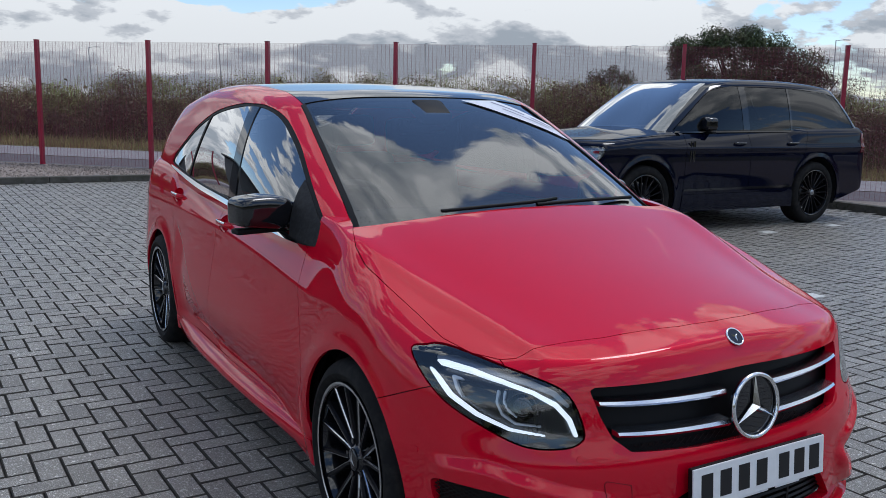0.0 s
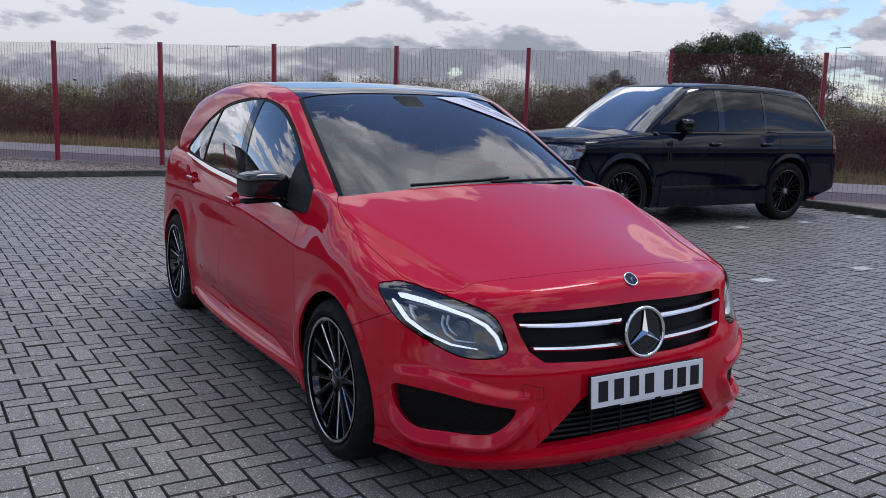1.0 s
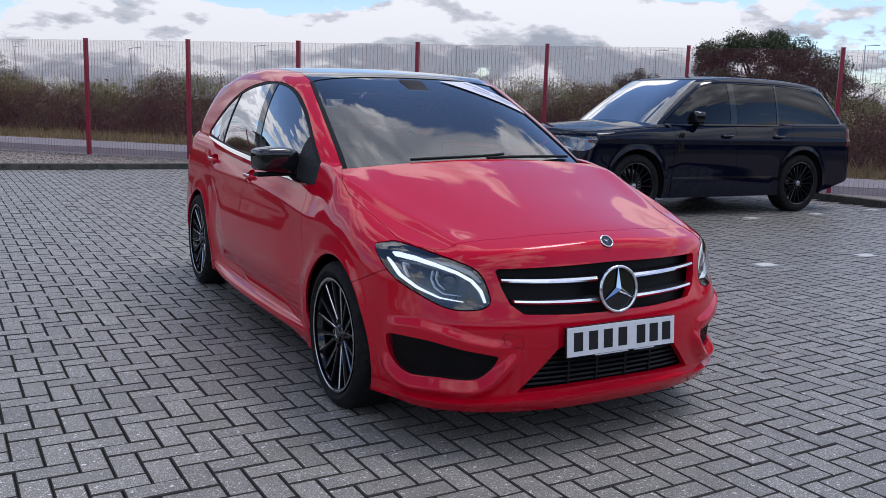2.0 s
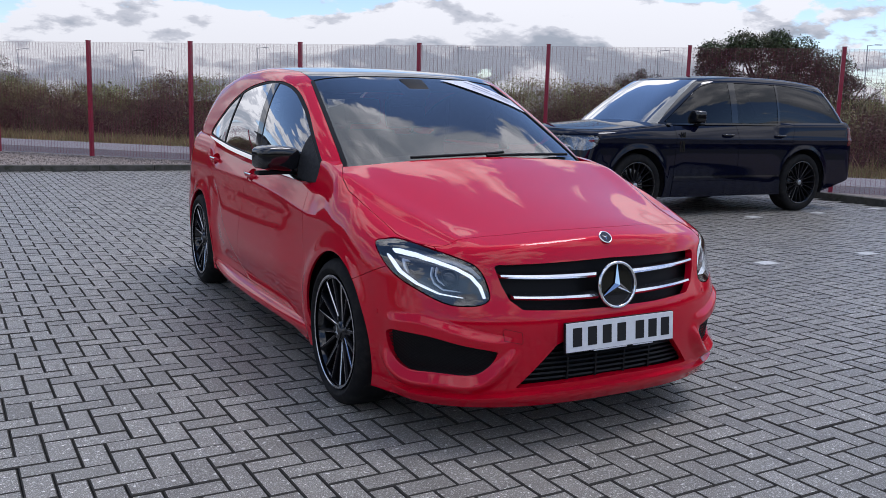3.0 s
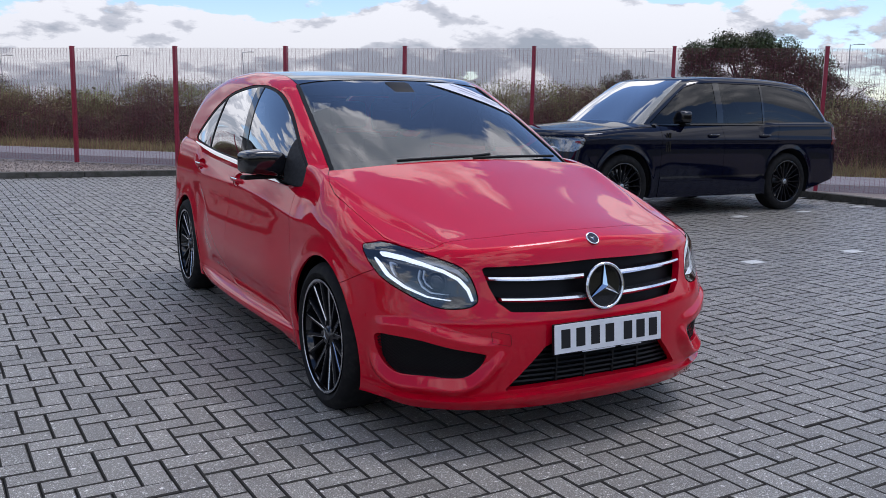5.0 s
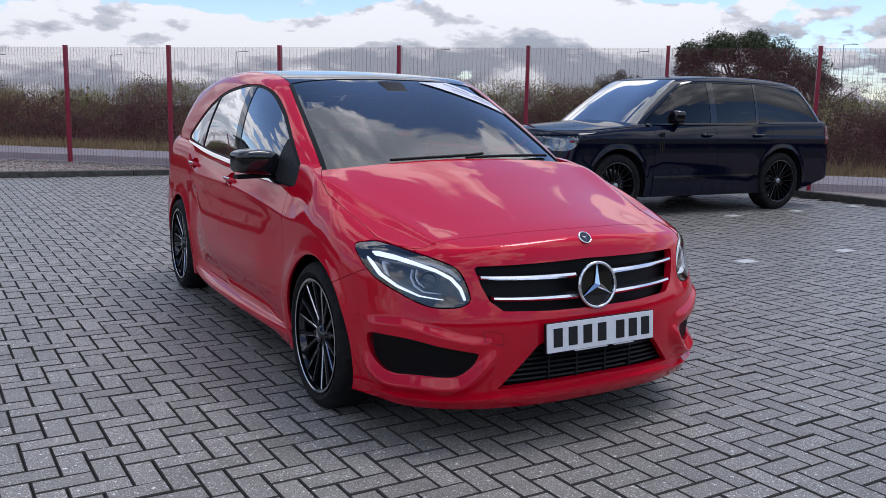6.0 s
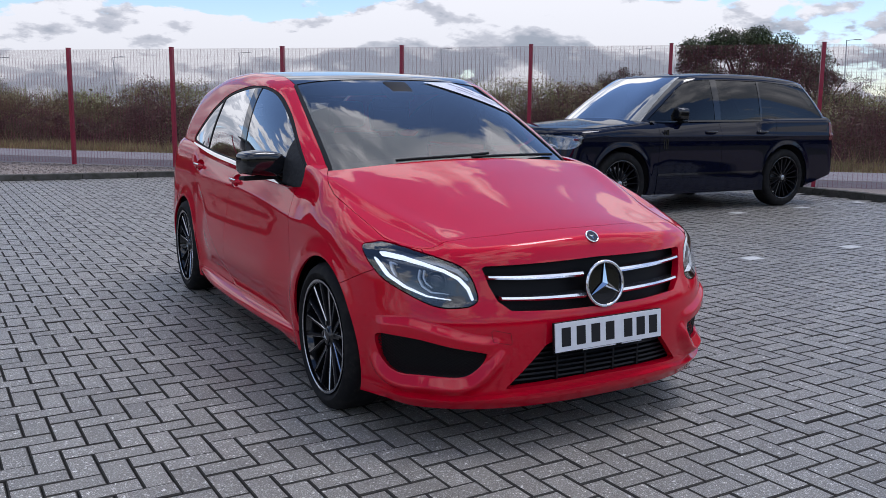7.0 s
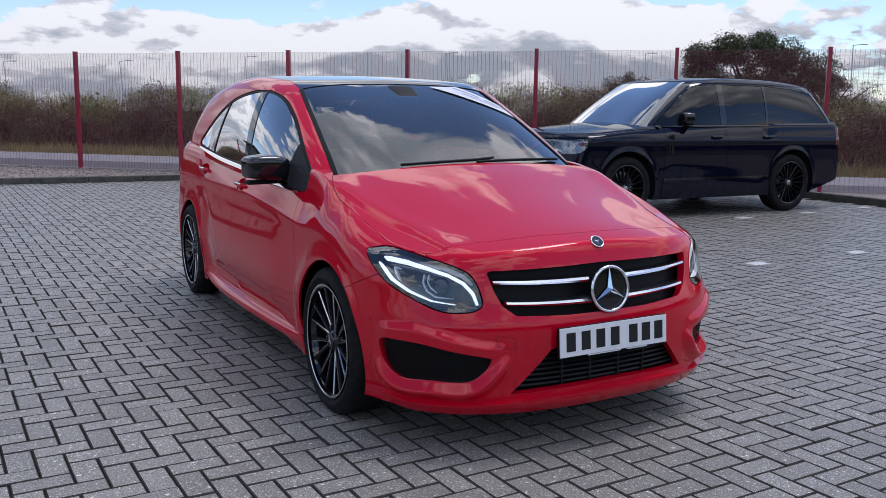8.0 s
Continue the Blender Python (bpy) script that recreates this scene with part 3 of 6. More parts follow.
kerb = thing("kerb", pose(0, 0, 0), "worn grey concrete kerb round the car park", "kerb", kind="structure")
stone = kerb_stone()
for a, b in ((K0, K1), (K1, K2), (K2, K3)):
    d = (b - a) / np.linalg.norm(b - a)
    ang = math.degrees(math.atan2(d[1], d[0]))
    for i in range(int(np.linalg.norm(b - a) / 0.915)):
        p = a + d * (i * 0.915)
        if p[1] > -8 and p[0] > -9:
            put("kerb_stone", stone, kerb, m=pose(p[0], p[1], rng.normal(0, 0.002), 0, 0, ang + rng.normal(0, 0.15)))


# gravel between the kerb and the fence
def gravel_strip():
    v = [(-16, KERB_Y + 0.14, 0.075), (3.3, KERB_Y + 0.14, 0.075), (*along(5.0, 0.05), 0.0), (*along(-14, 0.05), 0.0)]
    bed_ob = tagged(put("gravel_bed", mesh_of("gravel_bed", v, [(0, 1, 2, 3)], smooth=False, mats=[GRAVEL])), "pale gravel bed between kerb and fence", "gravel", kind="structure")
    v2 = [(*K1, 0.07), (*K2, 0.07), (*along(15.2, 0.05), 0.0), (*along(4.4, 0.05), 0.0)]
    put("gravel_bed", mesh_of("gravel_bed", v2, [(0, 1, 2, 3)], smooth=False, mats=[GRAVEL]))
    tagged(bpy.data.objects["gravel_bed.001"], "pale gravel bed below the slanting fence", "gravel", kind="structure")
    v3 = [(KERB_X + 0.1, 5.3, 0.07), (KERB_X + 0.1, -8, 0.07), (*along(30, 0.05), 0.0), (*along(14.6, 0.05), 0.0)]
    tagged(put("gravel_bed", mesh_of("gravel_bed", v3, [(0, 1, 2, 3)], smooth=False, mats=[GRAVEL])), "pale gravel bed beside the car park", "gravel", kind="structure")
    n = 5200
    x = rng.uniform(-6.5, 3.4, n)
    yf = 15.5 + (x + 0.15) * FU[1] / FU[0]
    y = KERB_Y + 0.15 + (yf - KERB_Y - 0.1) * rng.uniform(0, 1, n)
    z = 0.075 * (1 - (y - KERB_Y) / np.maximum(yf - KERB_Y, 0.3))
    s = rng.uniform(0.010, 0.026, n)
    octa = np.array([(1, 0, 0), (-1, 0, 0), (0, 1, 0), (0, -1, 0), (0, 0, 0.7), (0, 0, -0.7)])
    of = [(0, 2, 4), (2, 1, 4), (1, 3, 4), (3, 0, 4), (2, 0, 5), (1, 2, 5), (3, 1, 5), (0, 3, 5)]
    a = rng.uniform(0, 6.28, n)
    st = rng.uniform(0.7, 1.3, (n, 6, 1))
    vv = octa[None] * s[:, None, None] * st
    vx = vv[..., 0] * np.cos(a)[:, None] - vv[..., 1] * np.sin(a)[:, None] + x[:, None]
    vy = vv[..., 0] * np.sin(a)[:, None] + vv[..., 1] * np.cos(a)[:, None] + y[:, None]
    vz = vv[..., 2] + z[:, None] + 0.004
    f = (np.array(of)[None] + 6 * np.arange(n)[:, None, None]).reshape(-1, 3)
    ob = put("gravel", mesh_of("gravel", np.stack([vx, vy, vz], 2).reshape(-1, 3), f.tolist(), smooth=False, mats=[GRAVEL]))
    tagged(ob, "loose pale gravel stones beside the kerb", "gravel", kind="stuff")


gravel_strip()
for x, y in ((3.88, 0.55), (5.30, 0.62), (6.48, 3.13), (7.82, 3.24), (9.2, 3.4)):
    bm = bmesh.new()
    box(bm, -0.10, 0.10, -0.065, 0.065, -0.01, 0.004, 0.003)
    o = part("bay_marker", bm, MARK, None, m=pose(x, y, 0, 0, 0, 2.5))
    tagged(o, "white bay marker block set in the paving", "marker", group="bay markers")
# ---- the fence ----
def fence():
    f = thing("fence", pose(0, 0, 0), "red steel fence of posts and fine welded mesh", "fence")
    ang = math.degrees(math.atan2(FU[1], FU[0]))
    gap = np.linalg.norm(FENCE_B - FENCE_A) / 6
    bm = bmesh.new()
    box(bm, -0.032, 0.032, -0.045, 0.045, -0.2, 2.44, 0.006)
    box(bm, -0.037, 0.037, -0.05, 0.05, 2.44, 2.452, 0.004)
    first = None
    # one panel: upright wires 76 mm apart, level ones 12.7 mm apart
    W = gap - 0.07
    v, q = [], []

    def bar(a, b, r):
        k = len(v)
        a, b = np.array(a), np.array(b)
        d = b - a
        e1, e2 = (np.array((0, 1, 0)), np.array((1, 0, 0))) if abs(d[2]) > 0 else (np.array((0, 1, 0)), np.array((0, 0, 1)))
        for p in (a, b):
            for s, t in ((-1, -1), (1, -1), (1, 1), (-1, 1)):
                v.append(p + e1 * r * s + e2 * r * t)
        for i in range(4):
            j = (i + 1) % 4
            q.append((k + i, k + j, k + 4 + j, k + 4 + i))
    for x in np.arange(0.038, W, 0.0762):
        bar((x, 0.004, 0.03), (x, 0.004, 2.41), 0.0016)
    for z in np.arange(0.035, 2.41, 0.0127):
        bar((0, 0, z), (W, 0, z), 0.0014)
    panel = mesh_of("mesh_panel", v, q, smooth=False, mats=[WIRE_RED])
    for k in range(-4, 12):
        p = along(k * gap)
        m = pose(p[0], p[1], 0, 0, 0, ang)
        if first is None:
            first = part("post", bm, POST_RED, f, "red steel post", m=m)
        else:
            put("post", first.data, f, "red steel post", m)
        if k < 11:
            a = along(k * gap + 0.035, -0.03)
            put("mesh_panel", panel, f, "fine red welded mesh", pose(a[0], a[1], 0, 0, 0, ang))


fence()


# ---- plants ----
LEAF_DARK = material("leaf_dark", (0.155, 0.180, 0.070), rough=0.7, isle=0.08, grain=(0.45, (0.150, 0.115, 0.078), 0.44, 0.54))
# dark colour and spots stand for the shade deep between the scrub's leaves
SHADE_CORE = material("shade_core", (0.085, 0.095, 0.042), rough=0.85, spec=0.1, grain=(0.6, (0.085, 0.060, 0.045), 0.42, 0.56), spots=(14, (0.025, 0.025, 0.014), 0.5, 0.62), bump=(22, 1.0, 0.12))
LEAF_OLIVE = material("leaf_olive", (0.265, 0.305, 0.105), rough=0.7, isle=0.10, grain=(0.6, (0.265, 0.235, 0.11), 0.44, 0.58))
LEAF_TREE = material("leaf_tree", (0.050, 0.082, 0.026), rough=0.65, isle=0.5, grain=(0.7, (0.070, 0.058, 0.030), 0.45, 0.65))
STRAW = material("dry_grass", (0.30, 0.235, 0.10), rough=0.8, isle=0.4, grain=(0.8, (0.17, 0.17, 0.06), 0.4, 0.62))
BARK = material("bark", (0.075, 0.06, 0.048), rough=0.9, grain=(9, (0.04, 0.033, 0.028), 0.4, 0.65), bump=(25, 0.6, 0.02))


def leaves(name, centres, sizes, count, leaf, mat, parent=None, squash=0.8, upright=0.0):
    """Leaf clumps: small folded blades scattered through and over blobs."""
    c, s = np.array(centres, float), np.array(sizes, float)
    w = s ** 2
    which = rng.choice(len(c), count, p=w / w.sum())
    d = rng.normal(0, 1, (count, 3))
    d /= np.linalg.norm(d, axis=1)[:, None]
    rad = rng.uniform(0.25, 1.0, count) ** 0.45 * rng.choice((1.0, 1.0, 1.0, 1.12, 1.28), count)
    p = c[which] + d * (rad * s[which])[:, None] * (1, 1, squash)
    a = rng.normal(0, 1, (count, 3))
    a[:, 2] += upright
    a /= np.linalg.norm(a, axis=1)[:, None]
    b = np.cross(a, rng.normal(0, 1, (count, 3)))
    b /= np.linalg.norm(b, axis=1)[:, None]
    n = np.cross(a, b)
    L = leaf * rng.uniform(0.6, 1.5, count)[:, None]
    quad = np.stack([p - a * L, p + b * L * 0.42 + n * L * 0.12, p + a * L, p - b * L * 0.42 + n * L * 0.12], 1).reshape(-1, 3)
    k = 4 * np.arange(count)[:, None]
    soft = d + n * 0.15 * np.sign(np.sum(n * d, 1))[:, None] + (0, 0, 0.25)
    soft /= np.linalg.norm(soft, axis=1)[:, None]
    return put(name, mesh_of(name, quad, (k + np.arange(4)).tolist(), np.repeat(soft, 4, 0), mats=[mat]), parent)


def limb(bm, a, b, r0, r1, sides=7):
    a, b = Vector(a), Vector(b)
    d = (b - a).normalized()
    x = d.orthogonal().normalized()
    y = d.cross(x)
    rings = []
    for p, r in ((a, r0), ((a + b) / 2 + x * (b - a).length * 0.04, (r0 + r1) / 2), (b, r1)):
        rings.append([bm.verts.new(p + (x * math.cos(t) + y * math.sin(t)) * r) for t in np.linspace(0, 2 * math.pi, sides, endpoint=False)])
    for u, w in zip(rings[:-1], rings[1:]):
        for i in range(sides):
            bm.faces.new((u[i], u[(i + 1) % sides], w[(i + 1) % sides], w[i]))
    bm.faces.new(rings[-1])


def hedge():
    """The scrub beyond the footway: heights along it, by stretches."""
    height = curve((-40, 1.9), (-22, 2.0), (-12, 1.95), (-9, 1.75), (-6.5, 1.7), (-4.8, 2.05), (-3.2, 2.1), (-2.2, 1.9), (-0.5, 2.1), (2, 2.2), (5, 2.2), (6.9, 2.25), (7.7, 2.0), (9.2, 2.15), (10.5, 2.05), (13, 1.95), (16, 1.65), (17, 1.9), (20, 2.1), (40, 2.1))
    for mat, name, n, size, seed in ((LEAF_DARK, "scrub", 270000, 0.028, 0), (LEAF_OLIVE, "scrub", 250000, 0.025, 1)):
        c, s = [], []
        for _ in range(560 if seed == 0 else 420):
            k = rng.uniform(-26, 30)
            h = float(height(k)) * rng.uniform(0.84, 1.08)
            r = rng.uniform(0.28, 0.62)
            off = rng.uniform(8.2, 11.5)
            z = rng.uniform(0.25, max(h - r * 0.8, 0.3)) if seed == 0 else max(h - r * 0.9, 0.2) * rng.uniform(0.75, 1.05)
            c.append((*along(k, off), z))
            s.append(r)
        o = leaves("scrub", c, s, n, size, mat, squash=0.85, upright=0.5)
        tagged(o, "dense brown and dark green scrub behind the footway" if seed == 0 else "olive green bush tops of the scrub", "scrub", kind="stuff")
    # a dark mound added behind the leaves: the bushes' inner shade as colour
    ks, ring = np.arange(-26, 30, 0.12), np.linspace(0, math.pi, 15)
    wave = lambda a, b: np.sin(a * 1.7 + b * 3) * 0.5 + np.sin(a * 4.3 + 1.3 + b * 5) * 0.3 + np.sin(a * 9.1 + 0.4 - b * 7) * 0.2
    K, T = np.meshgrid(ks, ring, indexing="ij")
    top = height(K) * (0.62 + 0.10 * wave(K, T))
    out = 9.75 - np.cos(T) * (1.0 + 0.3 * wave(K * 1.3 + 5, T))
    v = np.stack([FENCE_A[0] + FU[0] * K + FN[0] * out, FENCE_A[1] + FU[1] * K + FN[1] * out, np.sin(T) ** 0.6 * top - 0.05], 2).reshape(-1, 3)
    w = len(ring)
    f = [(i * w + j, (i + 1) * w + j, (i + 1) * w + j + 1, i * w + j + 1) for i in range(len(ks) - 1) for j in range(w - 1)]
    tagged(put("scrub", mesh_of("scrub", v, f, mats=[SHADE_CORE])), "added dark mound behind the scrub leaves, their inner shade in its colour", "scrub", kind="stuff")
    # upright twigs that stand out of the top
    m = 1500
    k = rng.uniform(-14, 22, m)
    h = height(k)
    v, f = [], []
    for i in range(m):
        p = along(k[i], rng.uniform(8.3, 10.5))
        z0, ln = h[i] * 0.75, rng.uniform(0.25, 0.75)
        dx, dy = rng.normal(0, 0.12, 2)
        b = len(v)
        v += [(p[0] - 0.006, p[1], z0), (p[0] + 0.006, p[1], z0), (p[0] + dx * ln, p[1] + dy * ln, z0 + ln)]
        f.append((b, b + 1, b + 2))
        for _ in range(12):
            t = rng.uniform(0.2, 1.0)
            e = rng.normal(0, 0.015, 3)
            c = np.array((p[0] + dx * ln * t, p[1] + dy * ln * t, z0 + ln * t))
            b = len(v)
            v += [c, c + e, c + e * 0.5 + (0, 0, 0.022)]
            f.append((b, b + 1, b + 2))
    tagged(put("scrub_twigs", mesh_of("scrub_twigs", v, f, smooth=False, mats=[LEAF_OLIVE])), "thin twigs standing out of the scrub", "twigs", kind="stuff")
    # dry grass along the footway's far edge
    m = 26000
    k = rng.uniform(-22, 28, m)
    off = 5.3 + rng.gamma(2.0, 0.9, m)
    tall = rng.uniform(0.08, 0.30, m) * (1 + 1.2 * (rng.uniform(0, 1, m) > 0.93))
    base = np.stack([FENCE_A[0] + FU[0] * k + FN[0] * off, FENCE_A[1] + FU[1] * k + FN[1] * off, np.full(m, -0.05)], 1)
    lean = rng.normal(0, 0.3, (m, 2)) * tall[:, None]
    wid = rng.uniform(0.006, 0.014, m)
    t = rng.uniform(0, 6.28, m)
    side = np.stack([np.cos(t) * wid, np.sin(t) * wid, 0 * t], 1)
    tip = base + np.c_[lean, tall]
    vv = np.stack([base - side, base + side, tip], 1).reshape(-1, 3)
    ff = (3 * np.arange(m)[:, None] + np.arange(3)).tolist()
    tagged(put("dry_grass", mesh_of("dry_grass", vv, ff, smooth=False, mats=[STRAW])), "tall dry yellow grass along the footway", "grass", kind="stuff")


hedge()


def tree(at, height, spread, n, label, seed, low=0.25):
    r = np.random.default_rng(seed)
    t = thing("tree", pose(*at), label, "tree")
    bm = bmesh.new()
    limb(bm, (0, 0, -0.1), (r.normal(0, 0.1), 0, height * 0.45), height * 0.045, height * 0.03)
    c, s = [], []
    for i in range(26):
        a = 2 * math.pi * i / 26 + r.normal(0, 0.3)
        rr, zz = spread * r.uniform(0.25, 0.85), height * r.uniform(low + 0.1, 0.85)
        p = (rr * math.cos(a), rr * math.sin(a), zz)
        limb(bm, (0, 0, height * r.uniform(0.2, 0.45)), p, height * 0.016, height * 0.004, 5)
        c.append(p), s.append(spread * r.uniform(0.13, 0.25))
    for i in range(26):
        a, rr = r.uniform(0, 6.28), spread * r.uniform(0, 0.95)
        top = height * (1 - 0.45 * (rr / spread) ** 2)
        c.append((rr * math.cos(a), rr * math.sin(a), top - height * r.uniform(0.05, 0.22))), s.append(spread * r.uniform(0.09, 0.19))
    for i in range(22):
        a, rr = r.uniform(0, 6.28), spread * r.uniform(0.3, 0.95)
        c.append((rr * math.cos(a), rr * math.sin(a), height * r.uniform(low, low + 0.3))), s.append(spread * r.uniform(0.14, 0.24))
    part("trunk", bm, BARK, t, "grey-brown trunk and limbs")
    o = leaves("crown", c, s, n, height * 0.0085, LEAF_TREE, t, squash=0.8)
    return t


tree((31.0, 25.7, -0.05), 5.65, 3.8, 82000, "broad dark green tree with gaps in its crown", 3)
tree((33.4, 23.2, -0.05), 3.6, 2.2, 26000, "small dark tree beside the broad one", 4)
tree((27.6, 30.6, -0.05), 3.6, 2.0, 24000, "low dark round tree beyond the scrub", 5)
tree((29.4, 34.4, -0.05), 3.0, 2.2, 22000, "low dark round tree beyond the scrub", 6)
tree((-1.6, 35.2, -0.05), 2.9, 1.8, 9000, "low dark tree at the scrub's end", 8)


# ---- street lamps ----
LAMP_STEEL = material("lamp_steel", (0.55, 0.57, 0.60), rough=0.5, metal=0.0, grain=(8, (0.46, 0.48, 0.50), 0.4, 0.7))


def street_lamp(at, h, ang):
    t = thing("street_lamp", pose(*at, 0, 0, ang), "slim grey steel street lamp on the far road", "street lamp", group="street lamps")
    bm = bmesh.new()
    limb(bm, (0, 0, -0.1), (0, 0, h), 0.05, 0.028, 10)
    part("column", bm, LAMP_STEEL, t)
    bm = bmesh.new()
    limb(bm, (0, 0, h - 0.05), (0.55, 0, h + 0.03), 0.022, 0.018, 8)
    part("arm", bm, LAMP_STEEL, t)
    bm = bmesh.new()
    box(bm, 0.45, 0.90, -0.08, 0.08, h + 0.005, h + 0.06, 0.022)
    part("lantern", bm, LAMP_STEEL, t, smooth=True)


for x, y, h in ((0.0, 65.2, 4.5), (7.7, 64.5, 4.8), (16.6, 62.6, 5.4), (31.1, 56.8, 6.0), (43.7, 48.0, 6.05), (42.4, 35.4, 6.4), (45.7, 31.4, 5.8)):
    street_lamp((x, y, -0.05), h, -25)


# woods all round the horizon
def low_building():
    """A low dark building beside the car park, with a roof that falls away to one side; the side windows mirror it."""
    b = thing("building", pose(0, 0, 0), "low dark-clad building with a sloping roof", "building")
    x0, x1, y0, y1 = -16.0, -6.0, 15.0, 19.0
    bm = bmesh.new()
    low = [bm.verts.new(p) for p in ((x0, y0, -0.05), (x1, y0, -0.05), (x1, y1, -0.05), (x0, y1, -0.05))]
    high = [bm.verts.new(p) for p in ((x0, y0, 1.95), (x1, y0, 2.45), (x1, y1, 2.45), (x0, y1, 1.95))]
    for i in range(4):
        j = (i + 1) % 4
        bm.faces.new((low[i], low[j], high[j], high[i]))
    part("wall", bm, CLADDING, b, "dark ribbed wall cladding")
    bm = bmesh.new()
    slope = math.degrees(math.atan2(0.5, x1 - x0))
    box(bm, -5.25, 5.25, -2.25, 2.25, 0.0, 0.10, 0.01, pose((x0 + x1) / 2, (y0 + y1) / 2, 2.21, 0, -slope, 0))
    part("roof", bm, CLADDING, b, "dark sheet roof")


CLADDING = material("dark_cladding", (0.035, 0.037, 0.042), rough=0.6, grain=(3, (0.05, 0.052, 0.056), 0.4, 0.7))
low_building()


def far_woods():
    c, s = [], []
    for a in np.linspace(0, 2 * math.pi, 420, endpoint=False):
        d = rng.uniform(150, 190)
        h = rng.uniform(1.8, 3.6) if 0.1 < a < 2.0 else rng.uniform(4, 9)
        c.append((d * math.cos(a), d * math.sin(a), h * 0.35)), s.append(h)
    o = leaves("far_woods", c, s, 16000, 0.7, LEAF_DARK, squash=0.8)
    tagged(o, "low dark line of far woods on the horizon", "woods", kind="stuff")
    # unseen trees added behind the viewpoint, so the cars' paint mirrors something dark
    c, s = [], []
    for a in np.radians(np.linspace(-165, -8, 150)):
        d, h = rng.uniform(44, 52), rng.uniform(1.3, 2.2)
        for z in (0.3, 0.9, 1.4):
            c.append((d * math.cos(a), d * math.sin(a) - 4, h * z)), s.append(h * 0.75)
    o = leaves("tree_belt", c, s, 26000, 0.34, LEAF_DARK, squash=0.9)
    tagged(o, "unseen dark belt of trees, added for the car paint to mirror", "trees", kind="stuff")


far_woods()
# ---- the red hatchback ----
def slant(v):
    return (v[:, 1] - v[:, 0]) * 0.70711


def outside(test):
    return lambda v: -test(v)


def line_test(a, b):
    """Below nought to the left of the way from a to b, in (y, z)."""
    (ay, az), (by, bz) = a, b
    ln = math.hypot(by - ay, bz - az)
    return lambda v: ((v[:, 1] - ay) * (bz - az) - (v[:, 2] - az) * (by - ay)) / ln


HEADLAMP = loop([(-0.617, 0.747), (-0.660, 0.768), (-0.717, 0.773), (-0.868, 0.751), (-1.010, 0.715), (-1.070, 0.675), (-1.106, 0.598), (-1.098, 0.566), (-1.049, 0.552), (-0.955, 0.556), (-0.837, 0.599), (-0.722, 0.655)])
FOG = loop([(-0.705, 0.415), (-0.725, 0.438), (-0.770, 0.443), (-0.899, 0.436), (-1.026, 0.410), (-1.135, 0.388), (-1.148, 0.376), (-1.118, 0.328), (-1.057, 0.291), (-0.923, 0.292), (-0.795, 0.293), (-0.728, 0.345)])
GRILLE = np.array([(-0.487, 0.694), (-0.480, 0.703), (0, 0.710), (0.480, 0.703), (0.487, 0.694), (0.470, 0.63), (0.445, 0.575), (0.40, 0.538), (0.2, 0.528), (0, 0.526), (-0.2, 0.528), (-0.40, 0.538), (-0.445, 0.575), (-0.470, 0.63)])
INTAKE = np.array([(-0.425, 0.236), (-0.400, 0.262), (-0.27, 0.400), (-0.24, 0.412), (0.24, 0.412), (0.27, 0.400), (0.400, 0.262), (0.425, 0.236), (0.2, 0.243), (0, 0.246), (-0.2, 0.243)])
HOOD = np.array([(0, -0.80), (-0.63, -0.80), (-0.690, -1.03), (-0.717, -1.09), (-0.752, -1.19), (-0.762, -1.28), (-0.755, -1.43), (-0.737, -1.60), (-0.730, -1.72), (-0.700, -1.82), (-0.655, -1.893), (-0.62, -1.916), (-0.575, -1.918), (-0.466, -1.935), (-0.369, -1.966), (-0.130, -2.007), (0, -2.014)])
HOOD = np.concatenate([HOOD, (HOOD * (-1, 1))[::-1]])
DLO = loop([(-1.03, 0.90), (-1.00, 0.93), (-0.60, 1.177), (-0.40, 1.285), (-0.24, 1.355), (-0.10, 1.388), (0.02, 1.394), (0.18, 1.392), (0.52, 1.353), (0.82, 1.275), (1.05, 1.185), (1.25, 1.100), (1.29, 1.072), (1.25, 1.050), (0.72, 1.012), (0.03, 0.978), (-0.60, 0.932), (-0.98, 0.904)])

in_lamp = lambda g=0.0: (lambda v: np.where(v[:, 1] < -1.3, within(HEADLAMP, slant(v), v[:, 2], g), 1.0))
in_fog = lambda g=0.0: (lambda v: np.where(v[:, 1] < -1.3, within(FOG, slant(v), v[:, 2], g), 1.0))
in_grille = lambda g=0.0: (lambda v: np.where(v[:, 1] < -1.9, within(GRILLE, v[:, 0], v[:, 2], g), 1.0))
in_intake = lambda g=0.0: (lambda v: np.where(v[:, 1] < -1.9, within(INTAKE, v[:, 0], v[:, 2], g), 1.0))
in_hood = lambda g=0.0: (lambda v: np.where(v[:, 2] > 0.66, within(HOOD, v[:, 0], v[:, 1], g), 1.0))
in_dlo = lambda g=0.0: (lambda v: np.where(v[:, 0] < -0.5, within(DLO, v[:, 1], v[:, 2], g), 1.0))


def in_arch(r, ys=(-1.378, 1.35), z=0.322, x=-0.5):
    return lambda v: np.where(v[:, 0] < x, np.minimum(*[np.hypot(v[:, 1] - y, v[:, 2] - z) - r for y in ys]), 1.0)


SEAM_LINE = line_test((-1.628, 0.607), (-1.775, 0.671))
SEAM = lambda v: np.minimum(SEAM_LINE(v), -(v[:, 0] + 0.655))      # the bumper lies below it
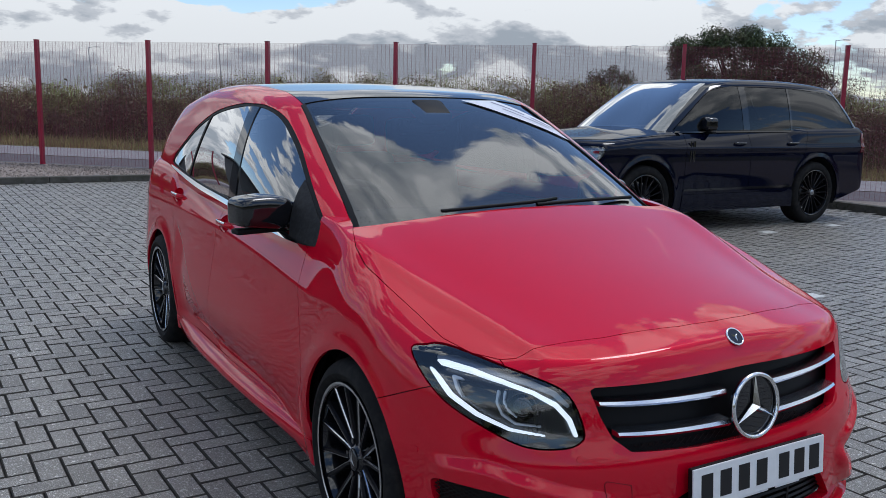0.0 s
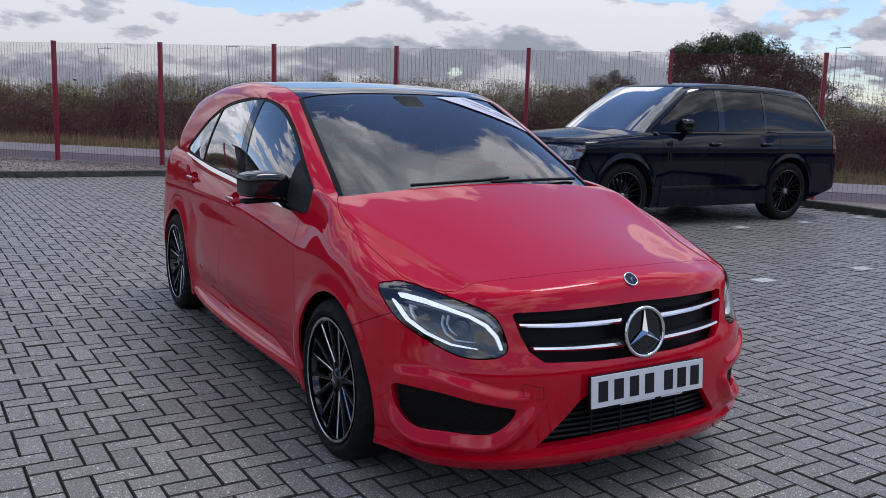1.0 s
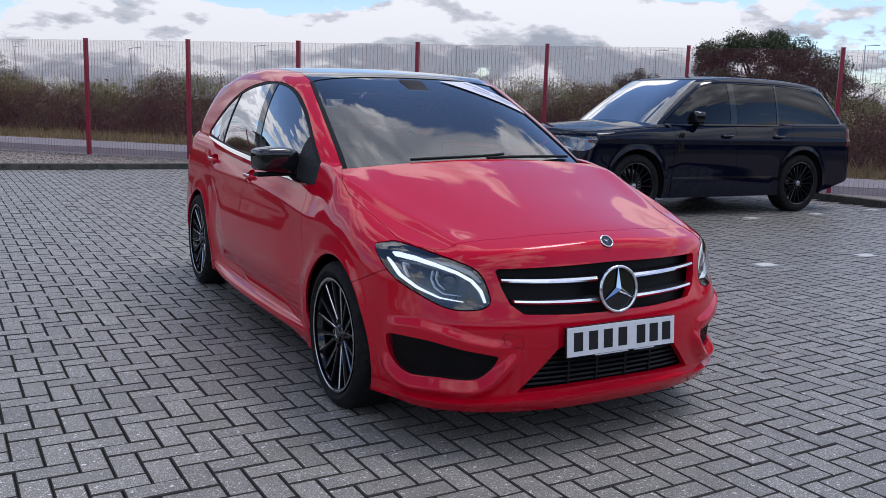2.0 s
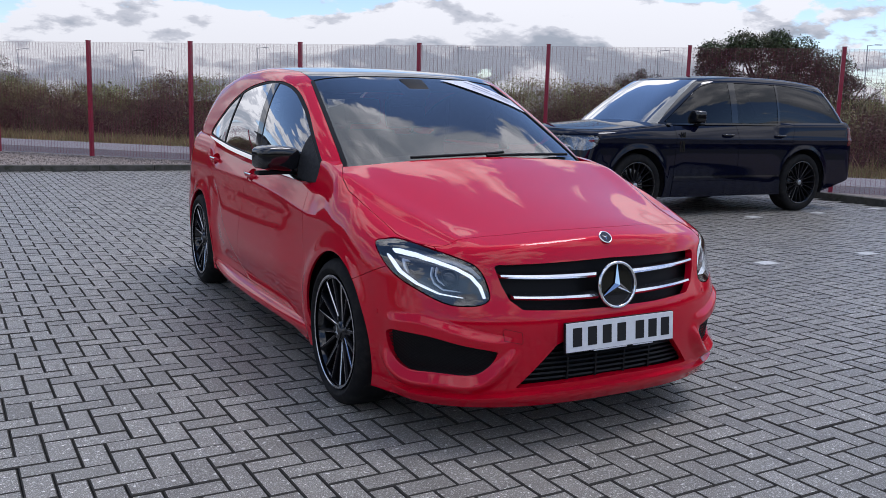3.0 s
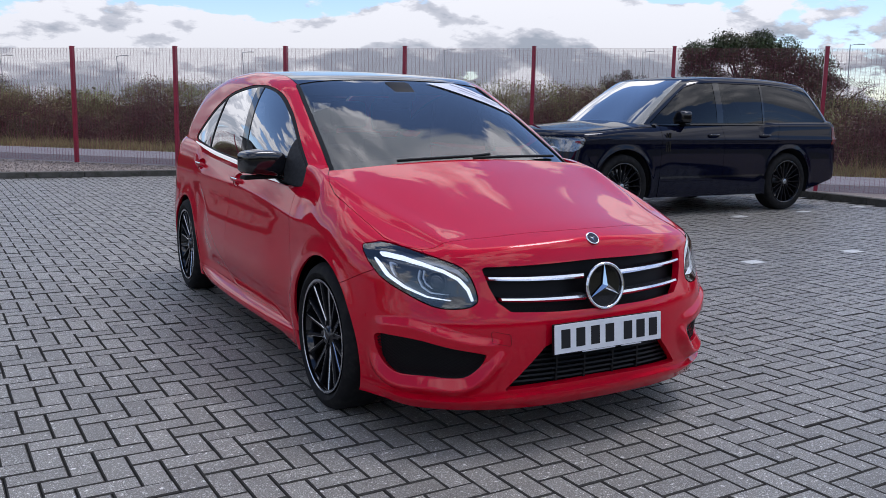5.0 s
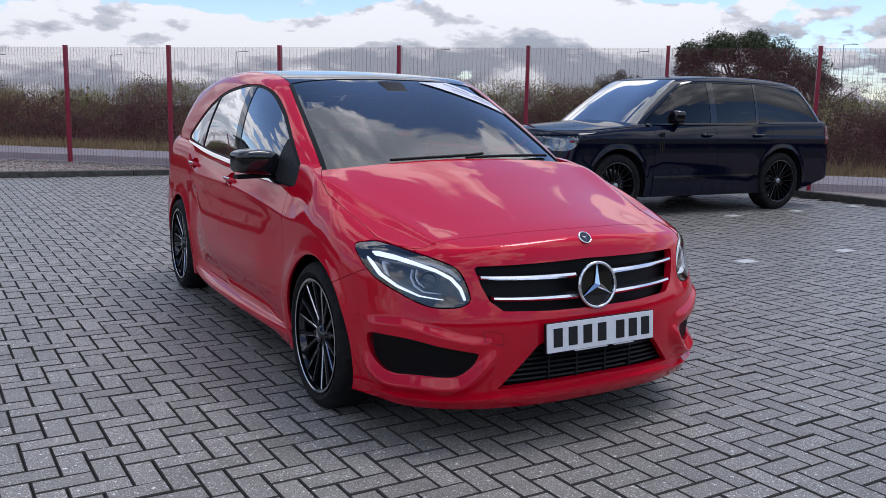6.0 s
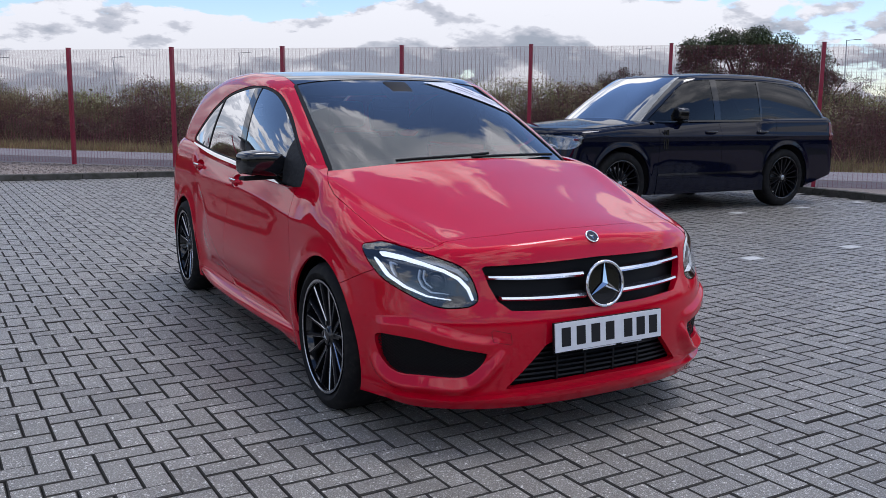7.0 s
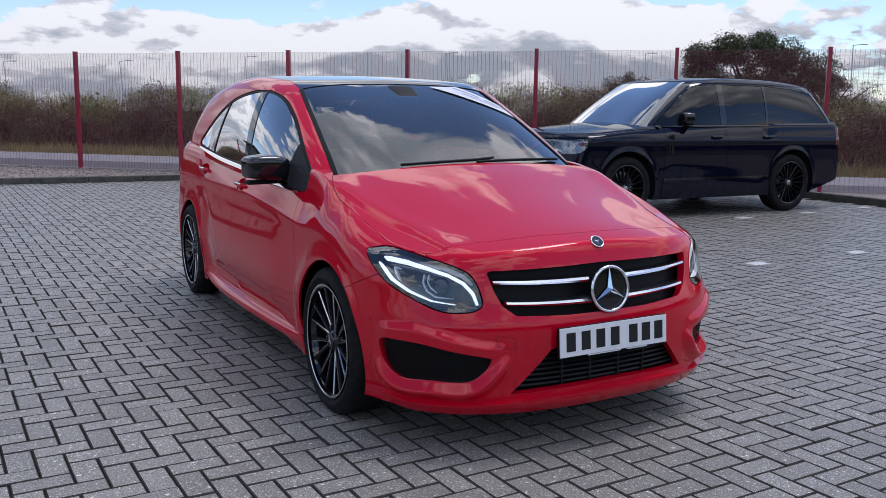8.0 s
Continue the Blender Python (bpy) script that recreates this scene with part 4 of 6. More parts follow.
DOOR_F, DOOR_B, DOOR_R = ((-1.075, 0.2), (-0.87, 0.90)), ((0.20, 0.2), (0.14, 1.0)), ((0.97, 0.2), (1.10, 1.05))
behind = lambda ab, g=0.0: (lambda v: line_test(*ab)(v) + g)


HANDLES = ((0.045, 0.874), (1.005, 0.902))


def in_dish(k, g=0.0):
    """The oval hollow behind a door handle."""
    y, z = HANDLES[k]
    return lambda v: np.where(v[:, 0] < -0.5, (np.hypot((v[:, 1] - y) / (0.080 + g), (v[:, 2] - z) / (0.036 + g)) - 1) * 0.036, 1.0)


def dish(s, k):
    y, z = HANDLES[k]
    b = s.cut(in_dish(k, 0.002))
    r2 = ((b.v[:, 1] - y) / 0.082) ** 2 + ((b.v[:, 2] - z) / 0.038) ** 2
    b.v = b.v - b.n * (0.030 * np.clip(1 - r2, 0, 1) ** 0.6)[:, None]
    b.n = b.n - np.stack([0 * r2, 0.06 * (b.v[:, 1] - y) / 0.082 ** 2, 0.06 * (b.v[:, 2] - z) / 0.038 ** 2], 1)
    b.n /= np.linalg.norm(b.n, axis=1)[:, None]
    return b


def star_shape(r, t, depth):
    """Three tapering ridged arms within a circle."""
    bm = bmesh.new()
    c = bm.verts.new((0, -depth, 0))
    back = bm.verts.new((0, depth * 0.2, 0))
    pts = []
    for k in range(6):
        a = math.pi / 2 + k * math.pi / 3
        rr = r if k % 2 == 0 else t
        pts.append(bm.verts.new((rr * math.cos(a), 0, rr * math.sin(a))))
    for k in range(6):
        bm.faces.new((c, pts[(k + 1) % 6], pts[k]))
        bm.faces.new((back, pts[k], pts[(k + 1) % 6]))
    return bm


def wheel(name, parent, at, radius, rim, width, spokes, edge):
    """A road wheel about its hub, its face towards -x: tyre, rim, spokes, hub cap and brake disc."""
    w = new(name)
    w.parent, w.matrix_basis = parent, at
    h = width / 2
    lathe_part("tyre", [(rim + 0.002, -h + 0.022), (rim + 0.012, -h + 0.008), (rim + 0.03, -h), (radius - 0.03, -h + 0.004), (radius - 0.012, -h + 0.018),
                        (radius - 0.003, -h + 0.035), (radius, -h * 0.4), (radius, h * 0.4), (radius - 0.006, h - 0.03), (radius - 0.03, h - 0.004), (rim, h - 0.01)], 72, RUBBER, w)
    lathe_part("rim", [(rim - 0.010, -h + 0.010), (rim + 0.004, -h + 0.007), (rim + 0.004, -h + 0.014), (rim - 0.012, -h + 0.020), (rim - 0.022, -h + 0.05), (rim - 0.035, h - 0.03)], 72, GLOSS_BLACK, w)
    lathe_part("rim_lip", [(rim - 0.0075, -h + 0.007), (rim - 0.003, -h + 0.0045), (rim + 0.0025, -h + 0.0055)], 72, BRUSHED if edge else GLOSS_BLACK, w, "bright machined rim lip" if edge else "")
    lathe_part("brake_disc", [(0.03, 0.0), (rim * 0.70, 0.0), (rim * 0.70, 0.02), (0.03, 0.02)], 48, BRUSHED, w, "grey steel brake disc")
    lathe_part("hub", [(0.0, -h + 0.030), (0.034, -h + 0.030), (0.040, -h + 0.036), (0.055, -h + 0.05), (0.075, -h + 0.055), (0.08, 0.0)], 32, GLOSS_BLACK, w)
    cap = lathe_part("hub_cap", [(0.0, -h + 0.022), (0.028, -h + 0.022), (0.034, -h + 0.026), (0.036, -h + 0.034)], 28, GLOSS_BLACK if edge else CAP_GREY, w, "small round hub cap")
    if edge:
        part("hub_star", star_shape(0.027, 0.006, 0.003), CAP_GREY, cap, "small grey emblem", m=Matrix.Translation((-h + 0.021, 0, 0)) @ Matrix.Rotation(-math.pi / 2, 4, "Z"))
    # two leaning spokes, then their turns
    made = []
    for side in (-1, 1):
        face, lines = bmesh.new(), bmesh.new()
        pts = [(0.045, 0.010), (rim * 0.35, 0.020), (rim * 0.65, 0.032), (rim - 0.006, 0.048)]
        prev = None
        for r, o in pts:
            dep = -h + 0.016 + 0.030 * (1 - r / rim)
            c, wd = side * o, 0.0080
            ring = [face.verts.new((dep + dz, c + dy, r)) for dz, dy in ((0.008, -wd), (0.0, -wd * 0.6), (0.0, wd * 0.6), (0.008, wd), (0.045, wd * 0.7), (0.045, -wd * 0.7))]
            eg = [lines.verts.new((dep - 0.0008 + dz, c + side * dy, r)) for dz, dy in ((0.0035, wd * 1.0), (0.0, wd * 0.76), (0.0, wd * 0.58), (0.004, wd * 0.56))]
            if prev:
                for a, b, mm in ((prev[0], ring, face), (prev[1], eg, lines)):
                    n = len(b)
                    for i in range(n):
                        mm.faces.new((a[i], a[(i + 1) % n], b[(i + 1) % n], b[i]))
            prev = ring, eg
        face.faces.new(prev[0])
        for bm in (face, lines):
            bmesh.ops.recalc_face_normals(bm, faces=bm.faces)
        first = part("spoke", face, WHEEL_BLACK, w)
        made.append((first, part("spoke_edge", lines, BRUSHED if edge else GLOSS_BLACK, first)))
    for k in range(1, spokes):
        turn = Matrix.Rotation(2 * math.pi * k / spokes, 4, "X")
        for first, bright in made:
            o = put("spoke", first.data, w, m=turn)
            put("spoke_edge", bright.data, o)
    nut = bmesh.new()
    bmesh.ops.create_cone(nut, cap_ends=True, segments=6, radius1=0.010, radius2=0.008, depth=0.02, matrix=Matrix.Rotation(math.pi / 2, 4, "Y"))
    nut_ob = part("wheel_bolt", nut, GLOSS_BLACK, w, m=Matrix.Translation((-h + 0.042, 0.056, 0)))
    for k in range(1, 5):
        a = 2 * math.pi * k / 5
        put("wheel_bolt", nut_ob.data, w, m=Matrix.Translation((-h + 0.042, 0.056 * math.cos(a), 0.056 * math.sin(a))))
    return w


def wheel_well(parent, y, z, r, x0, x1, mirror):
    a = np.linspace(-0.35, math.pi + 0.35, 30)
    v, f = [], []
    for t in a:
        for x in (x0, x1):
            v.append((x * mirror, y + r * math.cos(t), z + r * math.sin(t)))
    for i in range(len(a) - 1):
        f.append((2 * i, 2 * i + 1, 2 * i + 3, 2 * i + 2))
    v.append((x1 * mirror, y, z - 0.1))
    for i in range(len(a) - 1):
        f.append((2 * i + 1, len(v) - 1, 2 * i + 3))
    put("wheel_well", mesh_of("wheel_well", v, f, mats=[PLASTIC]), parent, "black plastic wheel-arch liner")


def red_car():
    car = thing("hatchback_car", pose(0, 0, 0, 0, -0.8, 0), "glossy red five-door hatchback with black roof and wheels", "car")
    low, up = sheet(lower_shell(RED, 420, 190)), sheet(upper_shell(RED))
    low.v[:, 0] += 0.028 * sstep(-0.2, 1.5, low.v[:, 1]) * (low.v[:, 0] < -0.4)
    up.v[:, 0] *= 1 - 0.075 * sstep(0.3, 1.7, up.v[:, 1])
    arch = outside(in_arch(0.346))
    both = lambda s: s.joined(s.mirrored())

    def sided(name, s, mat, label="", hem=0.012):
        a = put(name, s.hemmed(hem).mesh(name, mat), car, label)
        b = put(name, s.mirrored().hemmed(hem).mesh(name, mat), car, label)
        return a, b
    g = 0.0013
    skirt = lambda v: v[:, 2] - 0.262 + 0.02 * sstep(-0.9, 0.9, v[:, 1])
    foot = curve((0, -1.085), (0.5, -1.08), (0.66, -1.065), (0.72, -1.05), (0.9, -1.0))
    hood = low.cut(in_hood(-g), lambda v: v[:, 1] - foot(-v[:, 0]))
    put("bonnet", both(hood).hemmed(0.012, lambda v: np.abs(v[:, 0]) > 0.003).mesh("bonnet", PAINT_RED), car, "red bonnet with a fine front shut line")
    bumper = low.cut(outside(in_hood(g)), lambda v: SEAM(v) + g, lambda v: v[:, 1] + 1.2, outside(in_lamp(g)), outside(in_fog(0)), outside(in_grille(0)), outside(in_intake(0)), arch)
    put("front_bumper", both(bumper).hemmed(0.03, lambda v: np.abs(v[:, 0]) > 0.003).mesh("front_bumper", PAINT_RED), car, "red front bumper with wide intakes")
    fender = low.cut(outside(in_hood(g)), lambda v: -SEAM(v) + g, lambda v: behind(DOOR_F, g)(v), outside(in_lamp(g)), arch, lambda v: v[:, 0] + 0.62)
    sided("front_wing", fender, PAINT_RED)
    inner = lambda v: v[:, 0] + 0.745
    fd = low.cut(lambda v: -behind(DOOR_F, -g)(v), lambda v: behind(DOOR_B, g)(v), lambda v: -skirt(v) + g, inner, outside(in_dish(0)))
    sided("front_door", fd, PAINT_RED)
    rd = low.cut(lambda v: -behind(DOOR_B, -g)(v), lambda v: behind(DOOR_R, g)(v), lambda v: -skirt(v) + g, inner, outside(in_arch(0.372)), outside(in_dish(1)))
    sided("rear_door", rd, PAINT_RED)
    for k in (0, 1):
        sided("handle_recess", dish(low, k), PAINT_RED, hem=0.0)
    sill = low.cut(lambda v: -behind(DOOR_F, -g)(v), lambda v: v[:, 1] - 1.05, skirt, arch).moved(0.003)
    sided("sill", sill, PAINT_RED, hem=0.05)
    wide = curve((-1.03, 0.012), (-0.8, 0.022), (-0.3, 0.036), (0.3, 0.040), (0.7, 0.032), (1.0, 0.012))
    for mx in (1, -1):
        v, f = [], []
        ys = np.linspace(-1.04, 1.0, 60)
        for y in ys:
            x, z, o = -0.842 + 0.028 * sstep(-0.2, 1.5, y), 0.262 - 0.02 * sstep(-0.9, 0.9, y), float(wide(y))
            for a, b in ((0.012, 0.004), (-0.004, 0.0), (-o * 0.9, -0.022 - 0.1 * o), (-o, -0.030 - 0.1 * o), (-o + 0.002, -0.055), (-o + 0.016, -0.066), (0.03, -0.068)):
                v.append(((x + a) * mx, y, z + b))
        for i in range(len(ys) - 1):
            for k in range(6):
                q = (7 * i + k, 7 * i + k + 1, 7 * i + k + 8, 7 * i + k + 7)
                f.append(q if mx > 0 else q[::-1])
        put("side_skirt", mesh_of("side_skirt", v, f, mats=[PAINT_RED]), car, "red side skirt with a ledge")
    rear = low.cut(lambda v: -behind(DOOR_R, -g)(v), arch, lambda v: np.where(v[:, 1] < 2.0, v[:, 0] + 0.70, -1.0))
    put("rear_quarter", both(rear).hemmed(0.012, lambda v: np.abs(v[:, 0]) > 0.003).mesh("rear_quarter", PAINT_RED), car)
    # what closes the body inside
    liner = low.moved(-0.05).cut(outside(in_arch(0.36, x=-0.4)), lambda v: np.where((v[:, 1] > -0.9) & (v[:, 1] < 1.95), v[:, 0] + 0.74, -1.0))
    put("inner_body", both(liner).mesh("inner_body", SATIN_BLACK), car)
    bm = bmesh.new()
    box(bm, -0.70, 0.70, -1.78, 1.90, 0.18, 0.20)
    part("underbody", bm, PLASTIC, car)
    for mx in (1, -1):
        for y in (-1.378, 1.35):
            wheel_well(car, y, 0.322, 0.36, -0.79 if y < 0 else -0.81, -0.50, mx)
    # the glasshouse
    roof_edge = lambda v: -v[:, 0] - (0.56 - 0.06 * sstep(0.6, 1.7, v[:, 1]))
    pillar = curve((0.9, 0.705), (1.0, 0.675), (1.18, 0.632), (1.3, 0.60), (1.393, 0.572), (1.6, 0.52))
    ws_top = curve((0, -0.20), (0.3, -0.205), (0.5, -0.225), (0.7, -0.255))
    is_ws = lambda v: np.maximum(-v[:, 0] - pillar(v[:, 2]), v[:, 1] - ws_top(-v[:, 0]))
    fore = lambda v: v[:, 1] - 0.3
    screen = up.cut(fore, is_ws, lambda v: 0.955 - v[:, 2])
    put("windscreen", both(glazed(screen.moved(-0.004), True)).mesh("windscreen", CLEAR), car, "clear windscreen glass that mirrors the clouds")
    rim = screen.moved(-0.007).cut(lambda v: -np.maximum(-v[:, 0] - pillar(v[:, 2]) + 0.034, np.maximum(v[:, 1] - ws_top(-v[:, 0]) + 0.03, 1.052 - 0.085 * v[:, 0] ** 2 - v[:, 2])))
    side = screen.moved(0.002).cut(lambda v: -(-v[:, 0] - pillar(v[:, 2]) + 0.017))
    sided("pillar_seal", side, SATIN_BLACK, "black rubber seal along the windscreen", hem=0.004)
    put("windscreen_seal", both(rim).mesh("windscreen_seal", SATIN_BLACK), car, "black border of the windscreen")
    roof = up.cut(roof_edge, lambda v: -np.where(v[:, 1] < 0.4, v[:, 1] - ws_top(-v[:, 0]) - 0.003, 1.0), lambda v: 1.285 - v[:, 2], lambda v: np.where(v[:, 1] > 1.5, 1.31 - v[:, 2], -1.0))
    put("roof_panel", both(roof).hemmed(0.006, lambda v: np.abs(v[:, 0]) > 0.003).mesh("roof_panel", GLOSS_BLACK), car, "black panoramic glass roof")
    shellside = up.cut(lambda v: -is_ws(v) + 0.002, lambda v: -np.where(v[:, 2] > 1.29, roof_edge(v) - 0.003, 1.0), outside(in_dlo(0.005)),
                       lambda v: np.where(v[:, 1] > 1.5, np.minimum(v[:, 0] + 0.52, v[:, 2] - 1.02), -1.0))
    sided("roof_rail", shellside, PAINT_RED, "red pillar and roof side", hem=0.01)
    seal = up.cut(in_dlo(0.005), outside(in_dlo(-0.006)))
    sided("window_seal", seal.moved(-0.004), SATIN_BLACK, "black rubber window seal")
    shine = up.cut(in_dlo(0.024), lambda v: v[:, 2] - (0.964 + 0.047 * (v[:, 1] + 0.3)), outside(in_dlo(0.0)))
    shine.n[:, 2] += 0.35
    sided("waist_trim", shine.moved(0.003), CHROME, "bright chrome waist strip")
    pane = glazed(up.cut(in_dlo(-0.006)).moved(-0.008), False)
    bl, cl = ((-0.055, 0.9), (-0.045, 1.42)), ((0.83, 0.98), (0.60, 1.35))
    mirror_tri = ((-0.74, 0.88), (-0.64, 1.2))
    sided("front_side_window", pane.cut(lambda v: behind(bl)(v), lambda v: -behind(mirror_tri)(v)), SIDE_GLASS, "front side window", hem=0.0)
    sided("mirror_triangle", pane.cut(lambda v: behind(mirror_tri)(v)).moved(0.006), PLASTIC, "black plastic triangle at the mirror's foot")
    sided("pillar_cover", pane.cut(lambda v: -behind(bl)(v), lambda v: behind(bl, -0.10)(v)).moved(0.004), GLOSS_BLACK, "glossy black door pillar cover")
    sided("rear_side_window", pane.cut(lambda v: -behind(bl, -0.10)(v), lambda v: behind(cl, 0.012)(v)), SIDE_GLASS, "rear side window", hem=0.0)
    sided("window_divider", pane.cut(lambda v: -behind(cl, 0.012)(v), lambda v: behind(cl, -0.012)(v)).moved(0.004), SATIN_BLACK)
    sided("quarter_window", pane.cut(lambda v: -behind(cl, -0.012)(v)), SIDE_GLASS, "small rear quarter window", hem=0.0)
    hatch = up.cut(lambda v: 1.5 - v[:, 1], lambda v: v[:, 2] - 1.32, lambda v: 1.02 - v[:, 2], lambda v: -v[:, 0] - 0.52)
    put("rear_window", both(hatch).mesh("rear_window", TINTED), car)
    for y in (-1.375, 1.36):
        for mx in (0, 180):
            x = 0.773 if y < 0 else 0.755
            wheel("wheel", car, pose(x if mx else -x, y, 0.318, 0, -0.8 if mx else 0.8, mx), 0.318, 0.242, 0.205, 8, True)
    return car, low, up


RED_CAR, RED_LOW, RED_UP = red_car()
# ---- details of the red hatchback ----
def spot(sh, u, w, mode="x"):
    """The place and the normal of a shell where (x or slant, z) is nearest to (u, w), on its front."""
    a = sh.v[:, 0] if mode == "x" else (slant(sh.v) if mode == "q" else sh.v[:, 1])
    d = (a - u) ** 2 + (sh.v[:, 2] - w) ** 2 + (np.where(sh.v[:, 1] > -1.2, 9, 0) if mode != "y" else np.where(sh.v[:, 0] > -0.5, 9, 0))
    k = np.argsort(d)[:4]
    wt = 1 / (d[k] + 1e-6)
    return (sh.v[k] * wt[:, None]).sum(0) / wt.sum(), sh.n[k[0]] / np.linalg.norm(sh.n[k[0]])


def smooth_front(sh, zlo, zhi, xmax):
    """y over (x, z) on the nose, as one smooth function."""
    k = (sh.v[:, 1] < -1.95) & (sh.v[:, 2] > zlo) & (sh.v[:, 2] < zhi) & (np.abs(sh.v[:, 0]) < xmax)
    x, z, y = sh.v[k, 0], sh.v[k, 2], sh.v[k, 1]
    A = lambda x, z: np.stack([1 + 0 * x, x * x, x ** 4, z, z * z, x * x * z], -1)
    c = np.linalg.lstsq(A(x, z), y, rcond=None)[0]
    return lambda x, z: float(A(np.array(x), np.array(z)) @ c)


def seat_on(place, normal, lift=0.0):
    """A pose whose -y looks out along the normal, upright."""
    n = Vector(normal)
    x = Vector((0, 0, 1)).cross(-n).normalized() * 1
    z = x.cross(-n).normalized()
    m = Matrix((x, -n, z)).transposed().to_4x4()
    return Matrix.Translation(Vector(place) + n * lift) @ m


def tube(name, pts, r, mat, parent, label="", res=6, closed=False):
    cu = bpy.data.curves.new(name, "CURVE")
    cu.dimensions = "3D"
    sp = cu.splines.new("POLY")
    sp.points.add(len(pts) - 1)
    for p, q in zip(sp.points, pts):
        p.co = (*q, 1)
    sp.use_cyclic_u = closed
    cu.bevel_depth, cu.bevel_resolution = r, 2
    tmp = bpy.data.objects.new(name, cu)
    me = bpy.data.meshes.new_from_object(tmp)
    bpy.data.objects.remove(tmp)
    me.materials.append(mat)
    me.polygons.foreach_set("use_smooth", np.ones(len(me.polygons), bool))
    return put(name, me, parent, label)


def band(path, width):
    """Test for a strip of a width round a path in (slant, z)."""
    p = np.array(path, float)

    def f(v):
        u, w = slant(v), v[:, 2]
        best = np.full(len(v), 9.0)
        for (ax, ay, wa), (bx, by, wb) in zip(p[:-1], p[1:]):
            ex, ey = bx - ax, by - ay
            t = np.clip(((u - ax) * ex + (w - ay) * ey) / (ex * ex + ey * ey), 0, 1)
            best = np.minimum(best, np.hypot(u - ax - t * ex, w - ay - t * ey) - width * (wa + (wb - wa) * t))
        return np.where(v[:, 1] < -1.3, best, 1.0)
    return f


DRL = material("daylight_strip", (0.8, 0.83, 0.88), rough=0.2, glow=((0.85, 0.93, 1.0), 0.9))
LAMP_BLACK = material("lamp_housing", (0.009, 0.0095, 0.011), rough=0.25)
LAMP_SATIN = material("lamp_satin", (0.30, 0.33, 0.37), rough=0.28, metal=0.8)
LAMP_SILVER = material("lamp_reflector", (0.66, 0.69, 0.74), rough=0.22, metal=0.35)
MESH_BLACK = material("mesh_black", (0.006, 0.006, 0.007), rough=0.45, spec=0.3)
BADGE_BLUE = material("badge_blue", (0.012, 0.014, 0.03), rough=0.25)
STICKER = material("white_sticker", (0.72, 0.74, 0.80), rough=0.5)
STICKER_INK = material("sticker_ink", (0.30, 0.29, 0.38), rough=0.5)
MIRROR = material("mirror_glass", (0.8, 0.82, 0.84), rough=0.02, metal=1.0)
AMBER = material("amber", (0.5, 0.16, 0.02), rough=0.3)


def both_sides(name, s, mat, parent, label="", hem=0.0):
    out = []
    for k in (s, s.mirrored()):
        k = k.hemmed(hem) if hem else k
        out.append(put(name, k.mesh(name, mat), parent, label))
    return out


